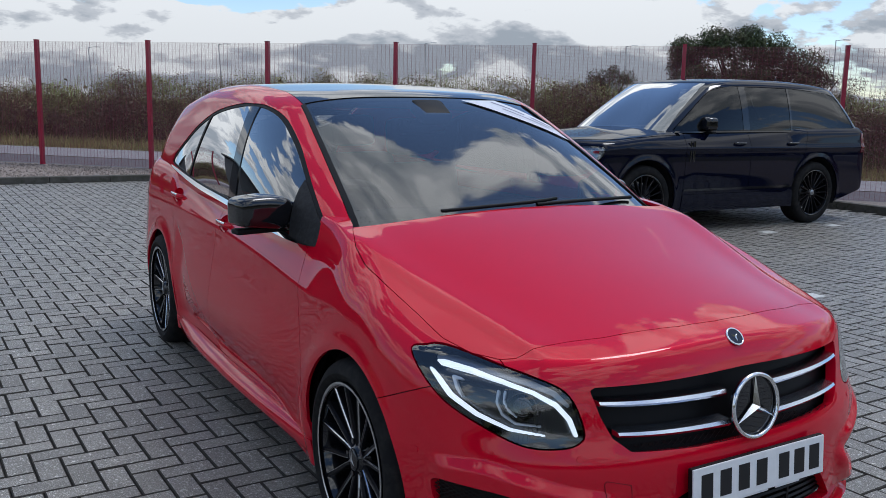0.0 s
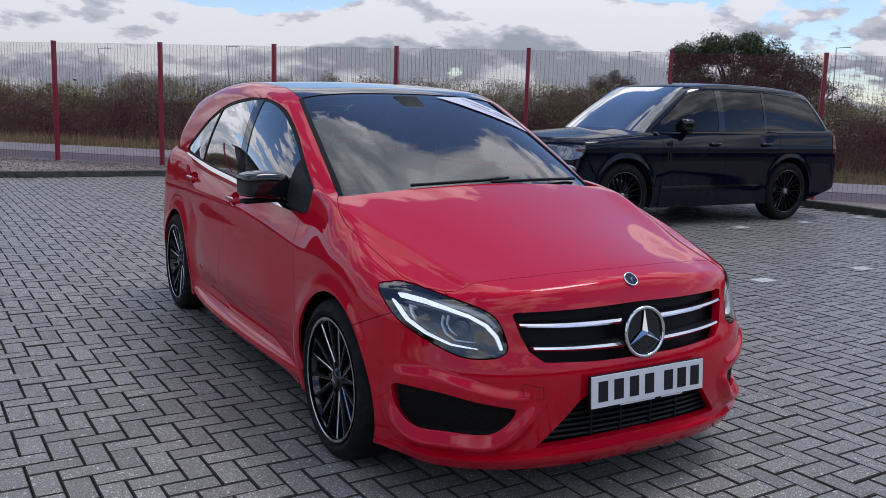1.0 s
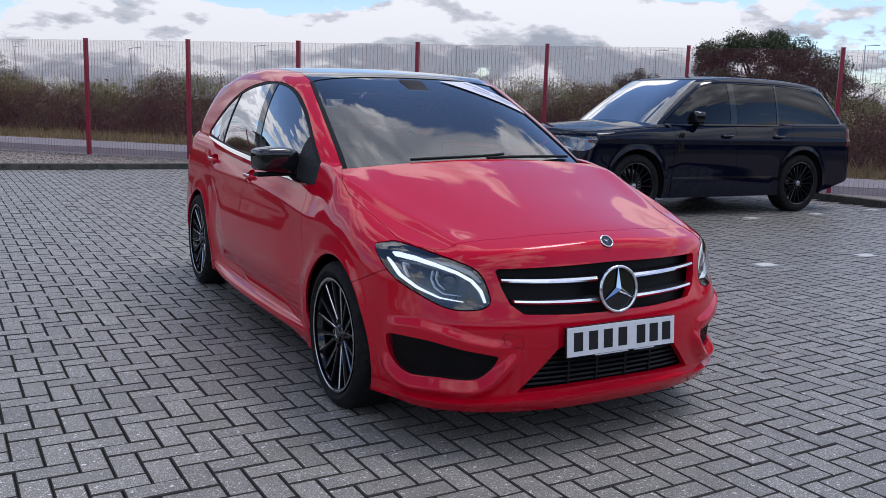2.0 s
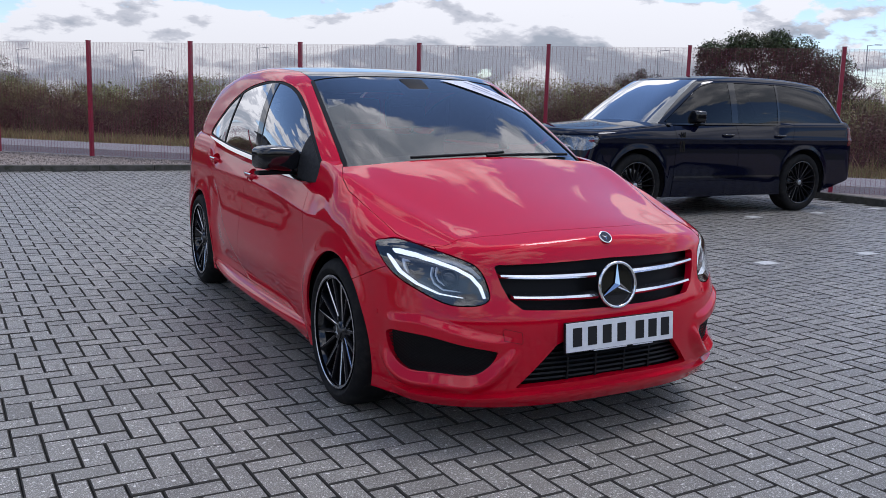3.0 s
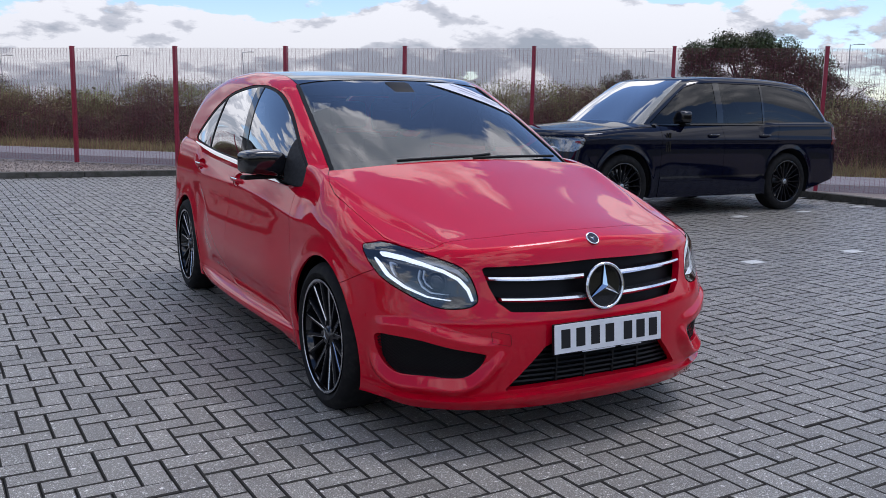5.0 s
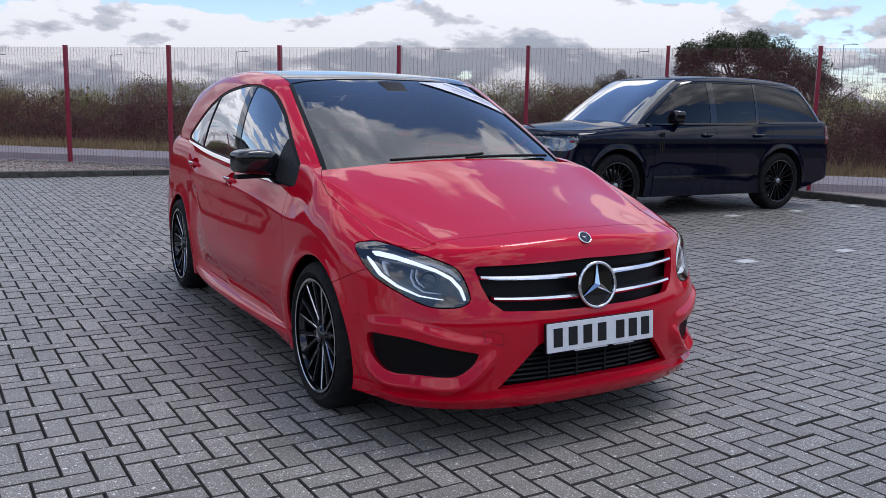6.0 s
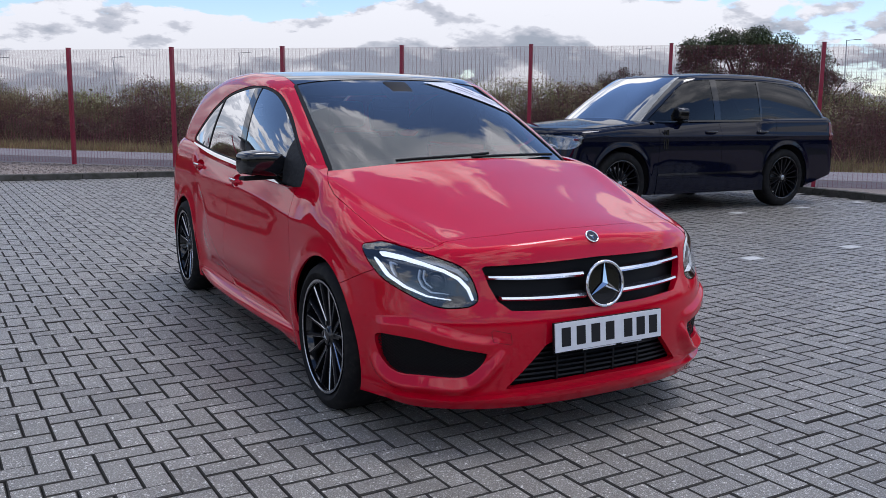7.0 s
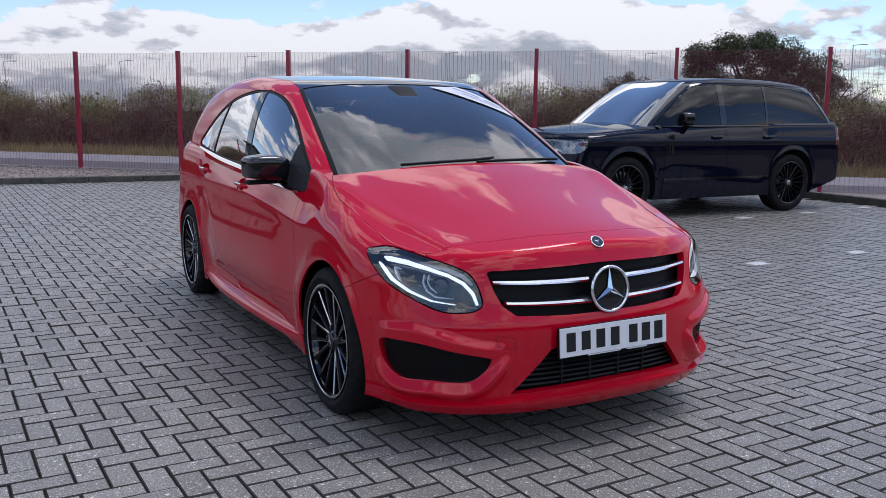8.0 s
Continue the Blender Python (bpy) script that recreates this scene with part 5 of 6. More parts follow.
def head_lamps(car, low):
    fine = sheet(lower_shell(RED, 900, 260)).cut(lambda v: v[:, 1] + 1.55, lambda v: 0.5 - v[:, 2], lambda v: v[:, 2] - 0.82, in_lamp(-0.003))
    q, z = slant(fine.v), fine.v[:, 2]
    A = np.stack([np.ones_like(q), q, z, q * q, q * z, z * z], 1)
    fine.n = A @ np.linalg.lstsq(A, fine.n, rcond=None)[0]
    fine.n /= np.linalg.norm(fine.n, axis=1)[:, None]
    for mir in (False, True):
        flip = (lambda s: s.mirrored()) if mir else (lambda s: s)
        lens = put("headlamp", flip(fine).mesh("headlamp", LENS), car, "clear headlamp with a white light strip")
        h = fine.hemmed(0.055)
        rimf = h.f[len(fine.f):]
        inner = fine.moved(-0.05)
        hs = Sheet(np.concatenate([h.v, inner.v]), np.concatenate([-h.n, inner.n]), rimf + [tuple(i + len(h.v) for i in f) for f in inner.f])
        put("lamp_housing", flip(hs).mesh("lamp_housing", LAMP_BLACK), lens, "dark lamp housing")
        up = fine.cut(band([(-0.700, 0.742, 0.7), (-0.725, 0.742, 1.0), (-0.804, 0.734, 1.0), (-0.887, 0.716, 1.0), (-0.972, 0.690, 1.1), (-1.033, 0.659, 1.2), (-1.070, 0.622, 1.2), (-1.090, 0.583, 0.8)], 0.0052))
        put("light_strip", flip(up.moved(-0.012)).hemmed(0.02).mesh("light_strip", DRL), lens, "white light strip, lit")
        top = fine.cut(band([(-0.690, 0.757, 0.6), (-0.74, 0.760, 0.9), (-0.81, 0.753, 1.1), (-0.887, 0.738, 1.2), (-0.965, 0.716, 1.1), (-1.025, 0.690, 0.9), (-1.065, 0.655, 0.6)], 0.0085))
        put("bezel", flip(top.moved(-0.028)).hemmed(0.015).mesh("bezel", LAMP_SATIN), lens, "pale satin bezel above the light strip")
        lo = fine.cut(band([(-0.680, 0.721, 0.8), (-0.705, 0.700, 1.2), (-0.745, 0.662, 1.1), (-0.822, 0.622, 0.8), (-0.916, 0.592, 0.6), (-1.01, 0.582, 0.4)], 0.0042))
        put("light_strip", flip(lo.moved(-0.012)).hemmed(0.02).mesh("light_strip", DRL), lens, "white light strip, lit")
        for q, z, r in ((-0.945, 0.648, 0.034),):
            p, n = spot(fine, q, z, "q")
            m = seat_on(p, n, -0.035)
            if mir:
                nn = n * [-1, 1, 1]
                m = seat_on(p * [-1, 1, 1], nn, -0.035)
            m = m @ Matrix.Rotation(math.pi / 2, 4, "Z")
            lathe_part("projector_rim", [(r + 0.005, 0.012), (r + 0.005, -0.004), (r + 0.002, -0.007), (r, -0.004), (r - 0.002, 0.01)], 36, LAMP_BLACK, lens, "dark projector rim", m=m)
            lathe_part("projector_lens", [(0.0, -0.014), (r * 0.4, -0.012), (r * 0.8, -0.003), (r, 0.004)], 36, GLOSS_BLACK, lens, m=m)
        arc = fine.cut(band([(-0.880, 0.690, 1.0), (-0.876, 0.660, 1.0), (-0.893, 0.628, 1.0), (-0.93, 0.607, 0.8), (-1.0, 0.602, 0.4)], 0.0035))
        put("reflector", flip(arc.moved(-0.022)).hemmed(0.02).mesh("reflector", LAMP_SILVER), lens, "silver reflector edge")
        arc = fine.cut(band([(-0.898, 0.690, 1.0), (-0.894, 0.665, 1.0), (-0.908, 0.640, 1.0), (-0.935, 0.622, 0.6)], 0.003))
        put("reflector", flip(arc.moved(-0.022)).hemmed(0.02).mesh("reflector", LAMP_SILVER), lens, "silver reflector edge")
        bez = fine.cut(band([(-0.770, 0.712, 0.6), (-0.745, 0.714, 1.0), (-0.757, 0.685, 1.0), (-0.775, 0.660, 0.4)], 0.005))
        put("bezel", flip(bez.moved(-0.030)).hemmed(0.015).mesh("bezel", LAMP_SILVER), lens, "silver bezel below the light strip")


def within_q(poly):
    return lambda v: within(poly, slant(v), v[:, 2])


def weave(name, patch, mode, step, r, mat, parent, label, inset, slope=0.62, test=None):
    """A diamond mesh laid on a patch of shell, in (slant or x, z)."""
    u = slant(patch.v) if mode == "q" else patch.v[:, 0]
    w = patch.v[:, 2]
    A = np.stack([np.ones_like(u), u, w, u * u, u * w, w * w, u ** 3], 1)
    cx = np.linalg.lstsq(A, patch.v - patch.n * inset, rcond=None)[0]
    place = lambda a, b: np.stack([np.ones_like(a), a, b, a * a, a * b, b * b, a ** 3], -1) @ cx
    verts, faces = [], []
    for sgn in (1, -1):
        lo, hi = u.min() - 0.3, u.max() + 0.3
        for u0 in np.arange(lo, hi, step):
            t = np.linspace(0, 1, 40)
            b = w.min() + (w.max() - w.min()) * t
            a = u0 + sgn * (b - w.min()) / slope
            ok = test(a, b)
            for i in range(39):
                if ok[i] and ok[i + 1]:
                    p, q = place(a[i:i + 2], b[i:i + 2])
                    k = len(verts)
                    d = np.array((0, 0, r))
                    o = np.array((0, -0.004, 0))
                    verts += [p - d, p + d, q + d, q - d, p - d - o, p + d - o, q + d - o, q - d - o]
                    faces += [(k, k + 3, k + 2, k + 1), (k, k + 1, k + 5, k + 4), (k + 3, k + 7, k + 6, k + 2)]
    return put(name, mesh_of(name, verts, faces, smooth=False, mats=[mat]), parent, label)


def ring_part(name, r, tube_r, mat, parent, label="", m=None, count=64):
    a = np.linspace(0, 2 * np.pi, 13)[:-1]
    prof = [(r + tube_r * math.cos(t), tube_r * math.sin(t)) for t in a] + [(r + tube_r, 0)]
    v, f = lathe(prof, count)
    v = v[:, [1, 0, 2]]
    return put(name, mesh_of(name, v, [q[::-1] for q in f], mats=[mat]), parent, label, m)


def red_front(car, low):
    both = lambda s: s.joined(s.mirrored())
    # the grille
    patch = low.cut(in_grille(0.012))
    put("grille_backing", both(patch.moved(-0.07)).mesh("grille_backing", MESH_BLACK), car, "black grille backing")
    grille = new("grille")
    grille.parent = car
    fy, fi = smooth_front(low, 0.50, 0.72, 0.52), smooth_front(low, 0.22, 0.42, 0.45)
    for z, reach in ((0.652, 0.468), (0.572, 0.430)):
        for side in (-1, 1):
            bm = bmesh.new()
            prev = None
            for x in np.linspace(0.075, reach, 14):
                cz = z + (0.010 if z > 0.6 else 0.012) * (x / reach) ** 2
                cx, cy = side * x, fy(x, cz) + 0.012
                t = 0.0115 * (1 - 0.35 * (x - 0.075) / reach)
                ring = [bm.verts.new((cx, cy + dy, cz + dz)) for dy, dz in ((-0.010, t * 0.6), (-0.016, -t * 0.2), (-0.010, -t), (0.03, -t * 0.9), (0.03, t * 0.9))]
                if prev:
                    for i in range(5):
                        bm.faces.new((prev[i], prev[(i + 1) % 5], ring[(i + 1) % 5], ring[i]))
                prev = ring
            bm.faces.new(prev)
            bmesh.ops.recalc_face_normals(bm, faces=bm.faces)
            part("louvre", bm, LOUVRE, grille, "bright satin chrome grille louvre", smooth=True)
    weave("grille_mesh", patch, "x", 0.022, 0.0016, MESH_BLACK, grille, "black mesh under the louvres", 0.035,
          test=lambda a, b: (within(GRILLE, a, b, -0.004) < 0) & (b < 0.556))
    m = pose(0, -2.182, 0.612, -6)
    ring_part("emblem_ring", 0.0865, 0.0062, CHROME, grille, "chrome emblem ring", m=m)
    part("emblem_star", star_shape(0.085, 0.014, 0.016), CHROME, grille, "chrome three-armed emblem", m=m)
    bm = bmesh.new()
    bmesh.ops.create_cone(bm, cap_ends=True, segments=48, radius1=0.083, radius2=0.083, depth=0.012, matrix=Matrix.Translation((0, 0.012, 0)) @ Matrix.Rotation(math.pi / 2, 4, "X"))
    part("emblem_plate", bm, GLOSS_BLACK, grille, "glossy black emblem disc", m=m)
    # badge on the lip above it
    p, n = spot(low, -0.001, 0.784)
    m = seat_on((0, p[1], p[2]), (0, n[1], n[2]), 0.002)
    badge = new("bonnet_badge")
    badge.parent, badge.matrix_basis = car, m
    bm = bmesh.new()
    bmesh.ops.create_cone(bm, cap_ends=True, segments=32, radius1=0.026, radius2=0.024, depth=0.004, matrix=Matrix.Rotation(math.pi / 2, 4, "X"))
    part("badge_disc", bm, BADGE_BLUE, badge)
    ring_part("badge_ring", 0.026, 0.0028, CHROME, badge, count=36)
    part("badge_star", star_shape(0.023, 0.006, 0.006), CHROME, badge)
    # number plate: characters as plain bars
    plate = new("number_plate")
    plate.parent, plate.matrix_basis = car, pose(0.004, -2.213, 0.432, -4)
    bm = bmesh.new()
    box(bm, -0.262, 0.262, 0.0025, 0.016, -0.062, 0.0575, 0.004)
    part("plate_holder", bm, SATIN_BLACK, plate, "black plate holder")
    bm = bmesh.new()
    box(bm, -0.26, 0.26, -0.003, 0.002, -0.0555, 0.0555, 0.0012)
    part("plate", bm, PLATE_WHITE, plate, "white number plate")
    for x in (-0.192, -0.122, -0.052, 0.018, 0.108, 0.172, 0.236):
        w = 0.021
        bm = bmesh.new()
        box(bm, x - w - 0.018, x + w - 0.018, -0.0042, -0.0029, -0.036, 0.036)
        part("character_bar", bm, PLATE_INK, plate)
    for x0, x1 in ((-0.13, 0.03), (0.06, 0.16)):
        bm = bmesh.new()
        box(bm, x0, x1, 0.0, 0.0019, -0.0615, -0.0575)
        part("caption_bar", bm, PLATE_WHITE, plate)
    # lower intake
    patch = low.cut(in_intake(0.01))
    put("intake_backing", both(patch.moved(-0.06)).mesh("intake_backing", MESH_BLACK), car, "black lower intake backing")
    for z in (0.262, 0.282, 0.302, 0.322, 0.342, 0.362, 0.382):
        wdt = 0.405 - (z - 0.262) / (0.40 - 0.262) * 0.13 - 0.01
        bm = bmesh.new()
        xs = np.linspace(-wdt, wdt, 15)
        prev = None
        for x in xs:
            ring = [bm.verts.new((x, fi(x, z) + dy, z + dz)) for dy, dz in ((0.028, 0.003), (0.024, -0.003), (0.045, -0.003), (0.045, 0.003))]
            if prev:
                for i in range(4):
                    bm.faces.new((prev[i], prev[(i + 1) % 4], ring[(i + 1) % 4], ring[i]))
            prev = ring
        bmesh.ops.recalc_face_normals(bm, faces=bm.faces)
        part("intake_bar", bm, MESH_BLACK, car)
    for x in (-0.2, -0.07, 0.07, 0.2):
        p, n = spot(low, -abs(x), 0.32)
        bm = bmesh.new()
        box(bm, x - 0.004, x + 0.004, p[1] + 0.026, p[1] + 0.045, 0.25, 0.395)
        part("intake_stay", bm, MESH_BLACK, car)
    # the fog-lamp intakes at the corners
    fog = low.cut(in_fog(0.006))
    both_sides("corner_intake", fog.moved(-0.035), MESH_BLACK, car, "black corner intake")
    w1 = weave("corner_mesh", fog, "q", 0.024, 0.0016, SATIN_BLACK, car, "black diamond mesh", 0.014, slope=0.55, test=lambda a, b: within(FOG, a, b, -0.003) < 0)
    v = np.array([q.co for q in w1.data.vertices]) * (-1, 1, 1)
    put("corner_mesh", mesh_of("corner_mesh", v, [tuple(q.vertices)[::-1] for q in w1.data.polygons], smooth=False, mats=[SATIN_BLACK]), car, "black diamond mesh")
    # the lip along the bumper's foot
    lip = sheet(lower_shell(RED, 900, 200)).cut(lambda v: v[:, 1] + 1.72, lambda v: v[:, 2] - 0.212 - 0.012 * sstep(-0.55, -0.3, v[:, 0]), lambda v: 0.168 - v[:, 2])
    lip.v += lip.n * 0.028 * (1 - sstep(-1.95, -1.74, lip.v[:, 1]))[:, None]
    under = np.clip((0.208 - lip.v[:, 2]) / 0.03, 0, 1)[:, None]
    lip.v -= lip.n * under * 0.010
    lip.n = lip.n - under * np.array((0, 0, 0.5))
    lip.n /= np.linalg.norm(lip.n, axis=1)[:, None]
    put("bumper_lip", both(lip).hemmed(0.05, lambda v: np.abs(v[:, 0]) > 0.003).mesh("bumper_lip", PAINT_RED), car, "red lip along the bumper's foot")
    # tow-eye cover: a fine black line laid on for the shade in its groove
    corners = [(-0.480, 0.463), (-0.474, 0.470), (-0.412, 0.455), (-0.405, 0.447), (-0.405, 0.418), (-0.412, 0.412), (-0.474, 0.427), (-0.480, 0.434)]
    tube("tow_cover_groove", [spot(low, *c)[0] + spot(low, *c)[1] * 0.0005 for c in corners], 0.0007, SATIN_BLACK, car, closed=True)
    for q, z in ((-0.655, 0.495), (-1.10, 0.530)):
        for mir in (1, -1):
            p, n = spot(low, q, z, "q")
            m = seat_on(p * (mir, 1, 1), n * (mir, 1, 1), 0.0)
            bm = bmesh.new()
            bmesh.ops.create_cone(bm, cap_ends=True, segments=20, radius1=0.009, radius2=0.0085, depth=0.003, matrix=Matrix.Rotation(math.pi / 2, 4, "X"))
            part("parking_sensor", bm, PAINT_RED, car, m=m)


def door_mirror(car, m, mir):
    """A door mirror: black housing on a foot, with its glass and a light strip. Outwards is -x."""
    d = new("door_mirror")
    d.parent, d.matrix_basis = car, m
    bm = bmesh.new()
    bmesh.ops.create_cube(bm, size=1)
    bmesh.ops.subdivide_edges(bm, edges=bm.edges, cuts=7, use_grid_fill=True)
    for v in bm.verts:
        x, y, z = v.co * 2
        r = (abs(x) ** 7 + abs(y) ** 4 + abs(z) ** 7) ** (1 / 6)
        x, y, z = x / r, y / r, z / r
        if y > 0:
            y *= 0.25
        taper = 1 - 0.16 * (x < 0) * abs(x)
        v.co = (x * 0.110, y * 0.10, z * 0.062 * taper + 0.006 * (1 - x * x) + 0.008 * x * -1)
    for f in bm.faces:
        f.smooth = True
    part("mirror_housing", bm, GLOSS_BLACK, d, "glossy black mirror housing", smooth=True)
    bm = bmesh.new()
    box(bm, -0.10, 0.155, -0.05, 0.012, -0.075, -0.055, 0.008)
    part("mirror_foot", bm, SATIN_BLACK, d, "black mirror foot", smooth=True)
    bm = bmesh.new()
    box(bm, -0.088, 0.088, 0.024, 0.028, -0.046, 0.05, 0.004)
    part("mirror_glass", bm, MIRROR, d)
    bm = bmesh.new()
    box(bm, -0.095, 0.02, -0.088, -0.080, -0.034, -0.027, 0.003)
    part("indicator", bm, SATIN_BLACK, d)
    if mir:
        d.matrix_basis = m @ Matrix.Diagonal((-1, 1, 1, 1))


def red_sides(car, low):
    for mir in (1, -1):
        door_mirror(car, pose(-0.895, -0.62, 1.01, 0, 0, 8) if mir > 0 else pose(0.84, -0.50, 1.0, 0, 0, -30), mir < 0)
        for y, z in HANDLES:
            p, n = spot(low, y, z, "y")
            m = Matrix.Translation(Vector(p * (mir, 1, 1)))
            h = new("door_handle")
            h.parent, h.matrix_basis = car, m
            pts = [(0.006 * mir, -0.074, -0.004), (-0.014 * mir, -0.06, 0.0), (-0.020 * mir, 0, 0.003), (-0.017 * mir, 0.05, 0.003), (0.006 * mir, 0.074, 0.0)]
            tube("handle_bar", [tuple(q) for q in catmull(pts)], 0.012, PAINT_RED, h)
            pts = [(q[0] - 0.006 * mir, q[1], q[2] + 0.006) for q in pts[1:4]]
            tube("handle_trim", [tuple(q) for q in catmull(pts)], 0.0065, CHROME, h, "chrome handle trim")


def catmull(pts, steps=6):
    p = [np.array(pts[0])] + [np.array(q) for q in pts] + [np.array(pts[-1])]
    out = []
    for i in range(1, len(p) - 2):
        a, b, c, d = p[i - 1:i + 3]
        for t in np.linspace(0, 1, steps, endpoint=False):
            out.append(0.5 * (2 * b + (c - a) * t + (2 * a - 5 * b + 4 * c - d) * t * t + (3 * b - a - 3 * c + d) * t ** 3))
    return out + [p[-1]]


def car_seat(car, x, y, z):
    s = new("car_seat")
    s.parent, s.matrix_basis = car, pose(x, y, z)
    bm = bmesh.new()
    box(bm, -0.25, 0.25, -0.28, 0.25, 0.0, 0.16, 0.05)
    part("seat_cushion", bm, FABRIC, s, smooth=True)
    bm = bmesh.new()
    box(bm, -0.25, 0.25, -0.07, 0.07, 0.0, 0.60, 0.06, pose(0, 0.25, 0.08, -14))
    part("seat_back", bm, FABRIC, s, smooth=True)
    bm = bmesh.new()
    box(bm, -0.14, 0.14, -0.05, 0.05, 0.0, 0.20, 0.045, pose(0, 0.42, 0.70, -8))
    part("head_restraint", bm, FABRIC, s, smooth=True)


def red_inside(car, low, up):
    bm = bmesh.new()
    prof = [(-1.06, 0.93), (-0.85, 0.965), (-0.62, 0.975), (-0.48, 0.94), (-0.44, 0.86), (-0.50, 0.60), (-1.06, 0.60)]
    rows = []
    for x in np.linspace(-0.72, 0.72, 13):
        lift = 0.02 * math.exp(-((x + 0.36) / 0.2) ** 2)
        rows.append([bm.verts.new((x, y, z + (lift if z > 0.9 else 0))) for y, z in prof])
    for a, b in zip(rows[:-1], rows[1:]):
        for i in range(len(prof) - 1):
            bm.faces.new((a[i], b[i], b[i + 1], a[i + 1]))
    bmesh.ops.recalc_face_normals(bm, faces=bm.faces)
    part("dashboard", bm, FABRIC, car, "black dashboard", smooth=True)
    w = new("steering_wheel")
    w.parent, w.matrix_basis = car, pose(-0.36, -0.36, 0.90, -25)
    ring_part("steering_rim", 0.185, 0.015, SATIN_BLACK, w, count=40)
    bm = bmesh.new()
    box(bm, -0.17, 0.17, -0.02, 0.02, -0.03, 0.03, 0.012)
    box(bm, -0.06, 0.06, -0.03, 0.02, -0.07, 0.06, 0.02)
    part("steering_hub", bm, SATIN_BLACK, w, smooth=True)
    for x in (-0.36, 0.36):
        car_seat(car, x, 0.12, 0.42)
    for x in (-0.42, 0.0, 0.42):
        car_seat(car, x, 1.02, 0.42)
    bm = bmesh.new()
    box(bm, -0.75, 0.75, -1.1, 1.9, 0.30, 0.34)
    part("cabin_floor", bm, FABRIC, car)
    headliner = up.moved(-0.035).cut(lambda v: 1.36 - v[:, 2], lambda v: -0.16 - v[:, 1])
    put("headliner", headliner.joined(headliner.mirrored()).mesh("headliner", FABRIC), car, "dark roof lining")
    for x in (-0.70, 0.70):
        bm = bmesh.new()
        box(bm, x - 0.02, x + 0.02, -0.95, 1.6, 0.3, 0.93, 0.01)
        part("door_lining", bm, FABRIC, car)
    # mirror and sensor pod behind the windscreen's top
    pod = new("inside_mirror")
    pod.parent, pod.matrix_basis = car, pose(0.02, -0.27, 1.335)
    bm = bmesh.new()
    box(bm, -0.12, 0.12, -0.02, 0.02, -0.035, 0.035, 0.016, pose(-0.02, 0.02, -0.035, 0, 0, 6))
    part("mirror_back", bm, GLOSS_BLACK, pod, smooth=True)
    bm = bmesh.new()
    box(bm, -0.075, 0.075, -0.10, 0.05, -0.03, 0.03, 0.02, pose(0, 0.0, 0.045, 26))
    part("sensor_pod", bm, SATIN_BLACK, pod, smooth=True)
    # wipers at rest along the windscreen's foot
    for pts in ([(-0.36, -1.06, 1.036), (-0.2, -1.065, 1.042), (0.05, -1.06, 1.050), (0.16, -1.045, 1.056)], [(0.05, -1.07, 1.040), (0.3, -1.05, 1.042), (0.58, -1.0, 1.036)]):
        tube("wiper", catmull(pts), 0.007, SATIN_BLACK, car, "black wiper arm")
    cowl = up.cut(lambda v: v[:, 2] - 1.015 + 0.085 * v[:, 0] ** 2, lambda v: -v[:, 0] - 0.64, lambda v: 0.94 - v[:, 2], lambda v: v[:, 1] + 0.9).moved(0.004)
    put("cowl", cowl.joined(cowl.mirrored()).mesh("cowl", SATIN_BLACK), car, "black plastic scuttle below the windscreen")
    # a white sticker across the corner of the windscreen
    fine = sheet(upper_shell(RED, 500, 180)).mirrored().cut(lambda v: v[:, 1] + 0.1)
    a, b = np.array((0.212, -0.245)), np.array((0.66, -0.61))
    d = (b - a) / np.linalg.norm(b - a)
    nrm = np.array((-d[1], d[0]))
    off = lambda v: (v[:, :2] - a) @ nrm
    wide = lambda v: 0.055 + 0.10 * np.clip(1 - ((v[:, :2] - a) @ d) / 0.6, 0, 1)
    top = lambda v: v[:, 1] + 0.222
    st = fine.cut(lambda v: -off(v), lambda v: off(v) - wide(v), top, lambda v: v[:, 2] - 1.42, lambda v: v[:, 0] - pillar_x(v[:, 2]) + 0.02)
    strip = put("sticker", st.moved(0.002).mesh("sticker", STICKER), car, "white paper strip across the windscreen's corner")
    for f0, f1, o0, o1 in ((0.12, 0.28, 0.62, 0.72), (0.31, 0.44, 0.62, 0.72), (0.18, 0.40, 0.36, 0.43)):
        k = st.cut(lambda v: -((v[:, :2] - a) @ d) + f0, lambda v: ((v[:, :2] - a) @ d) - f1, lambda v: o0 * wide(v) - off(v), lambda v: off(v) - o1 * wide(v))
        if len(k.f):
            put("caption_bar", k.moved(0.0035).mesh("caption_bar", STICKER_INK), strip)


pillar_x = curve((0.9, 0.705), (1.0, 0.675), (1.18, 0.632), (1.3, 0.60), (1.393, 0.572), (1.6, 0.52))
LOUVRE = material("satin_chrome", (0.66, 0.70, 0.78), rough=0.22, metal=1.0)
head_lamps(RED_CAR, RED_LOW)
red_front(RED_CAR, RED_LOW)
red_sides(RED_CAR, RED_LOW)
red_inside(RED_CAR, RED_LOW, RED_UP)
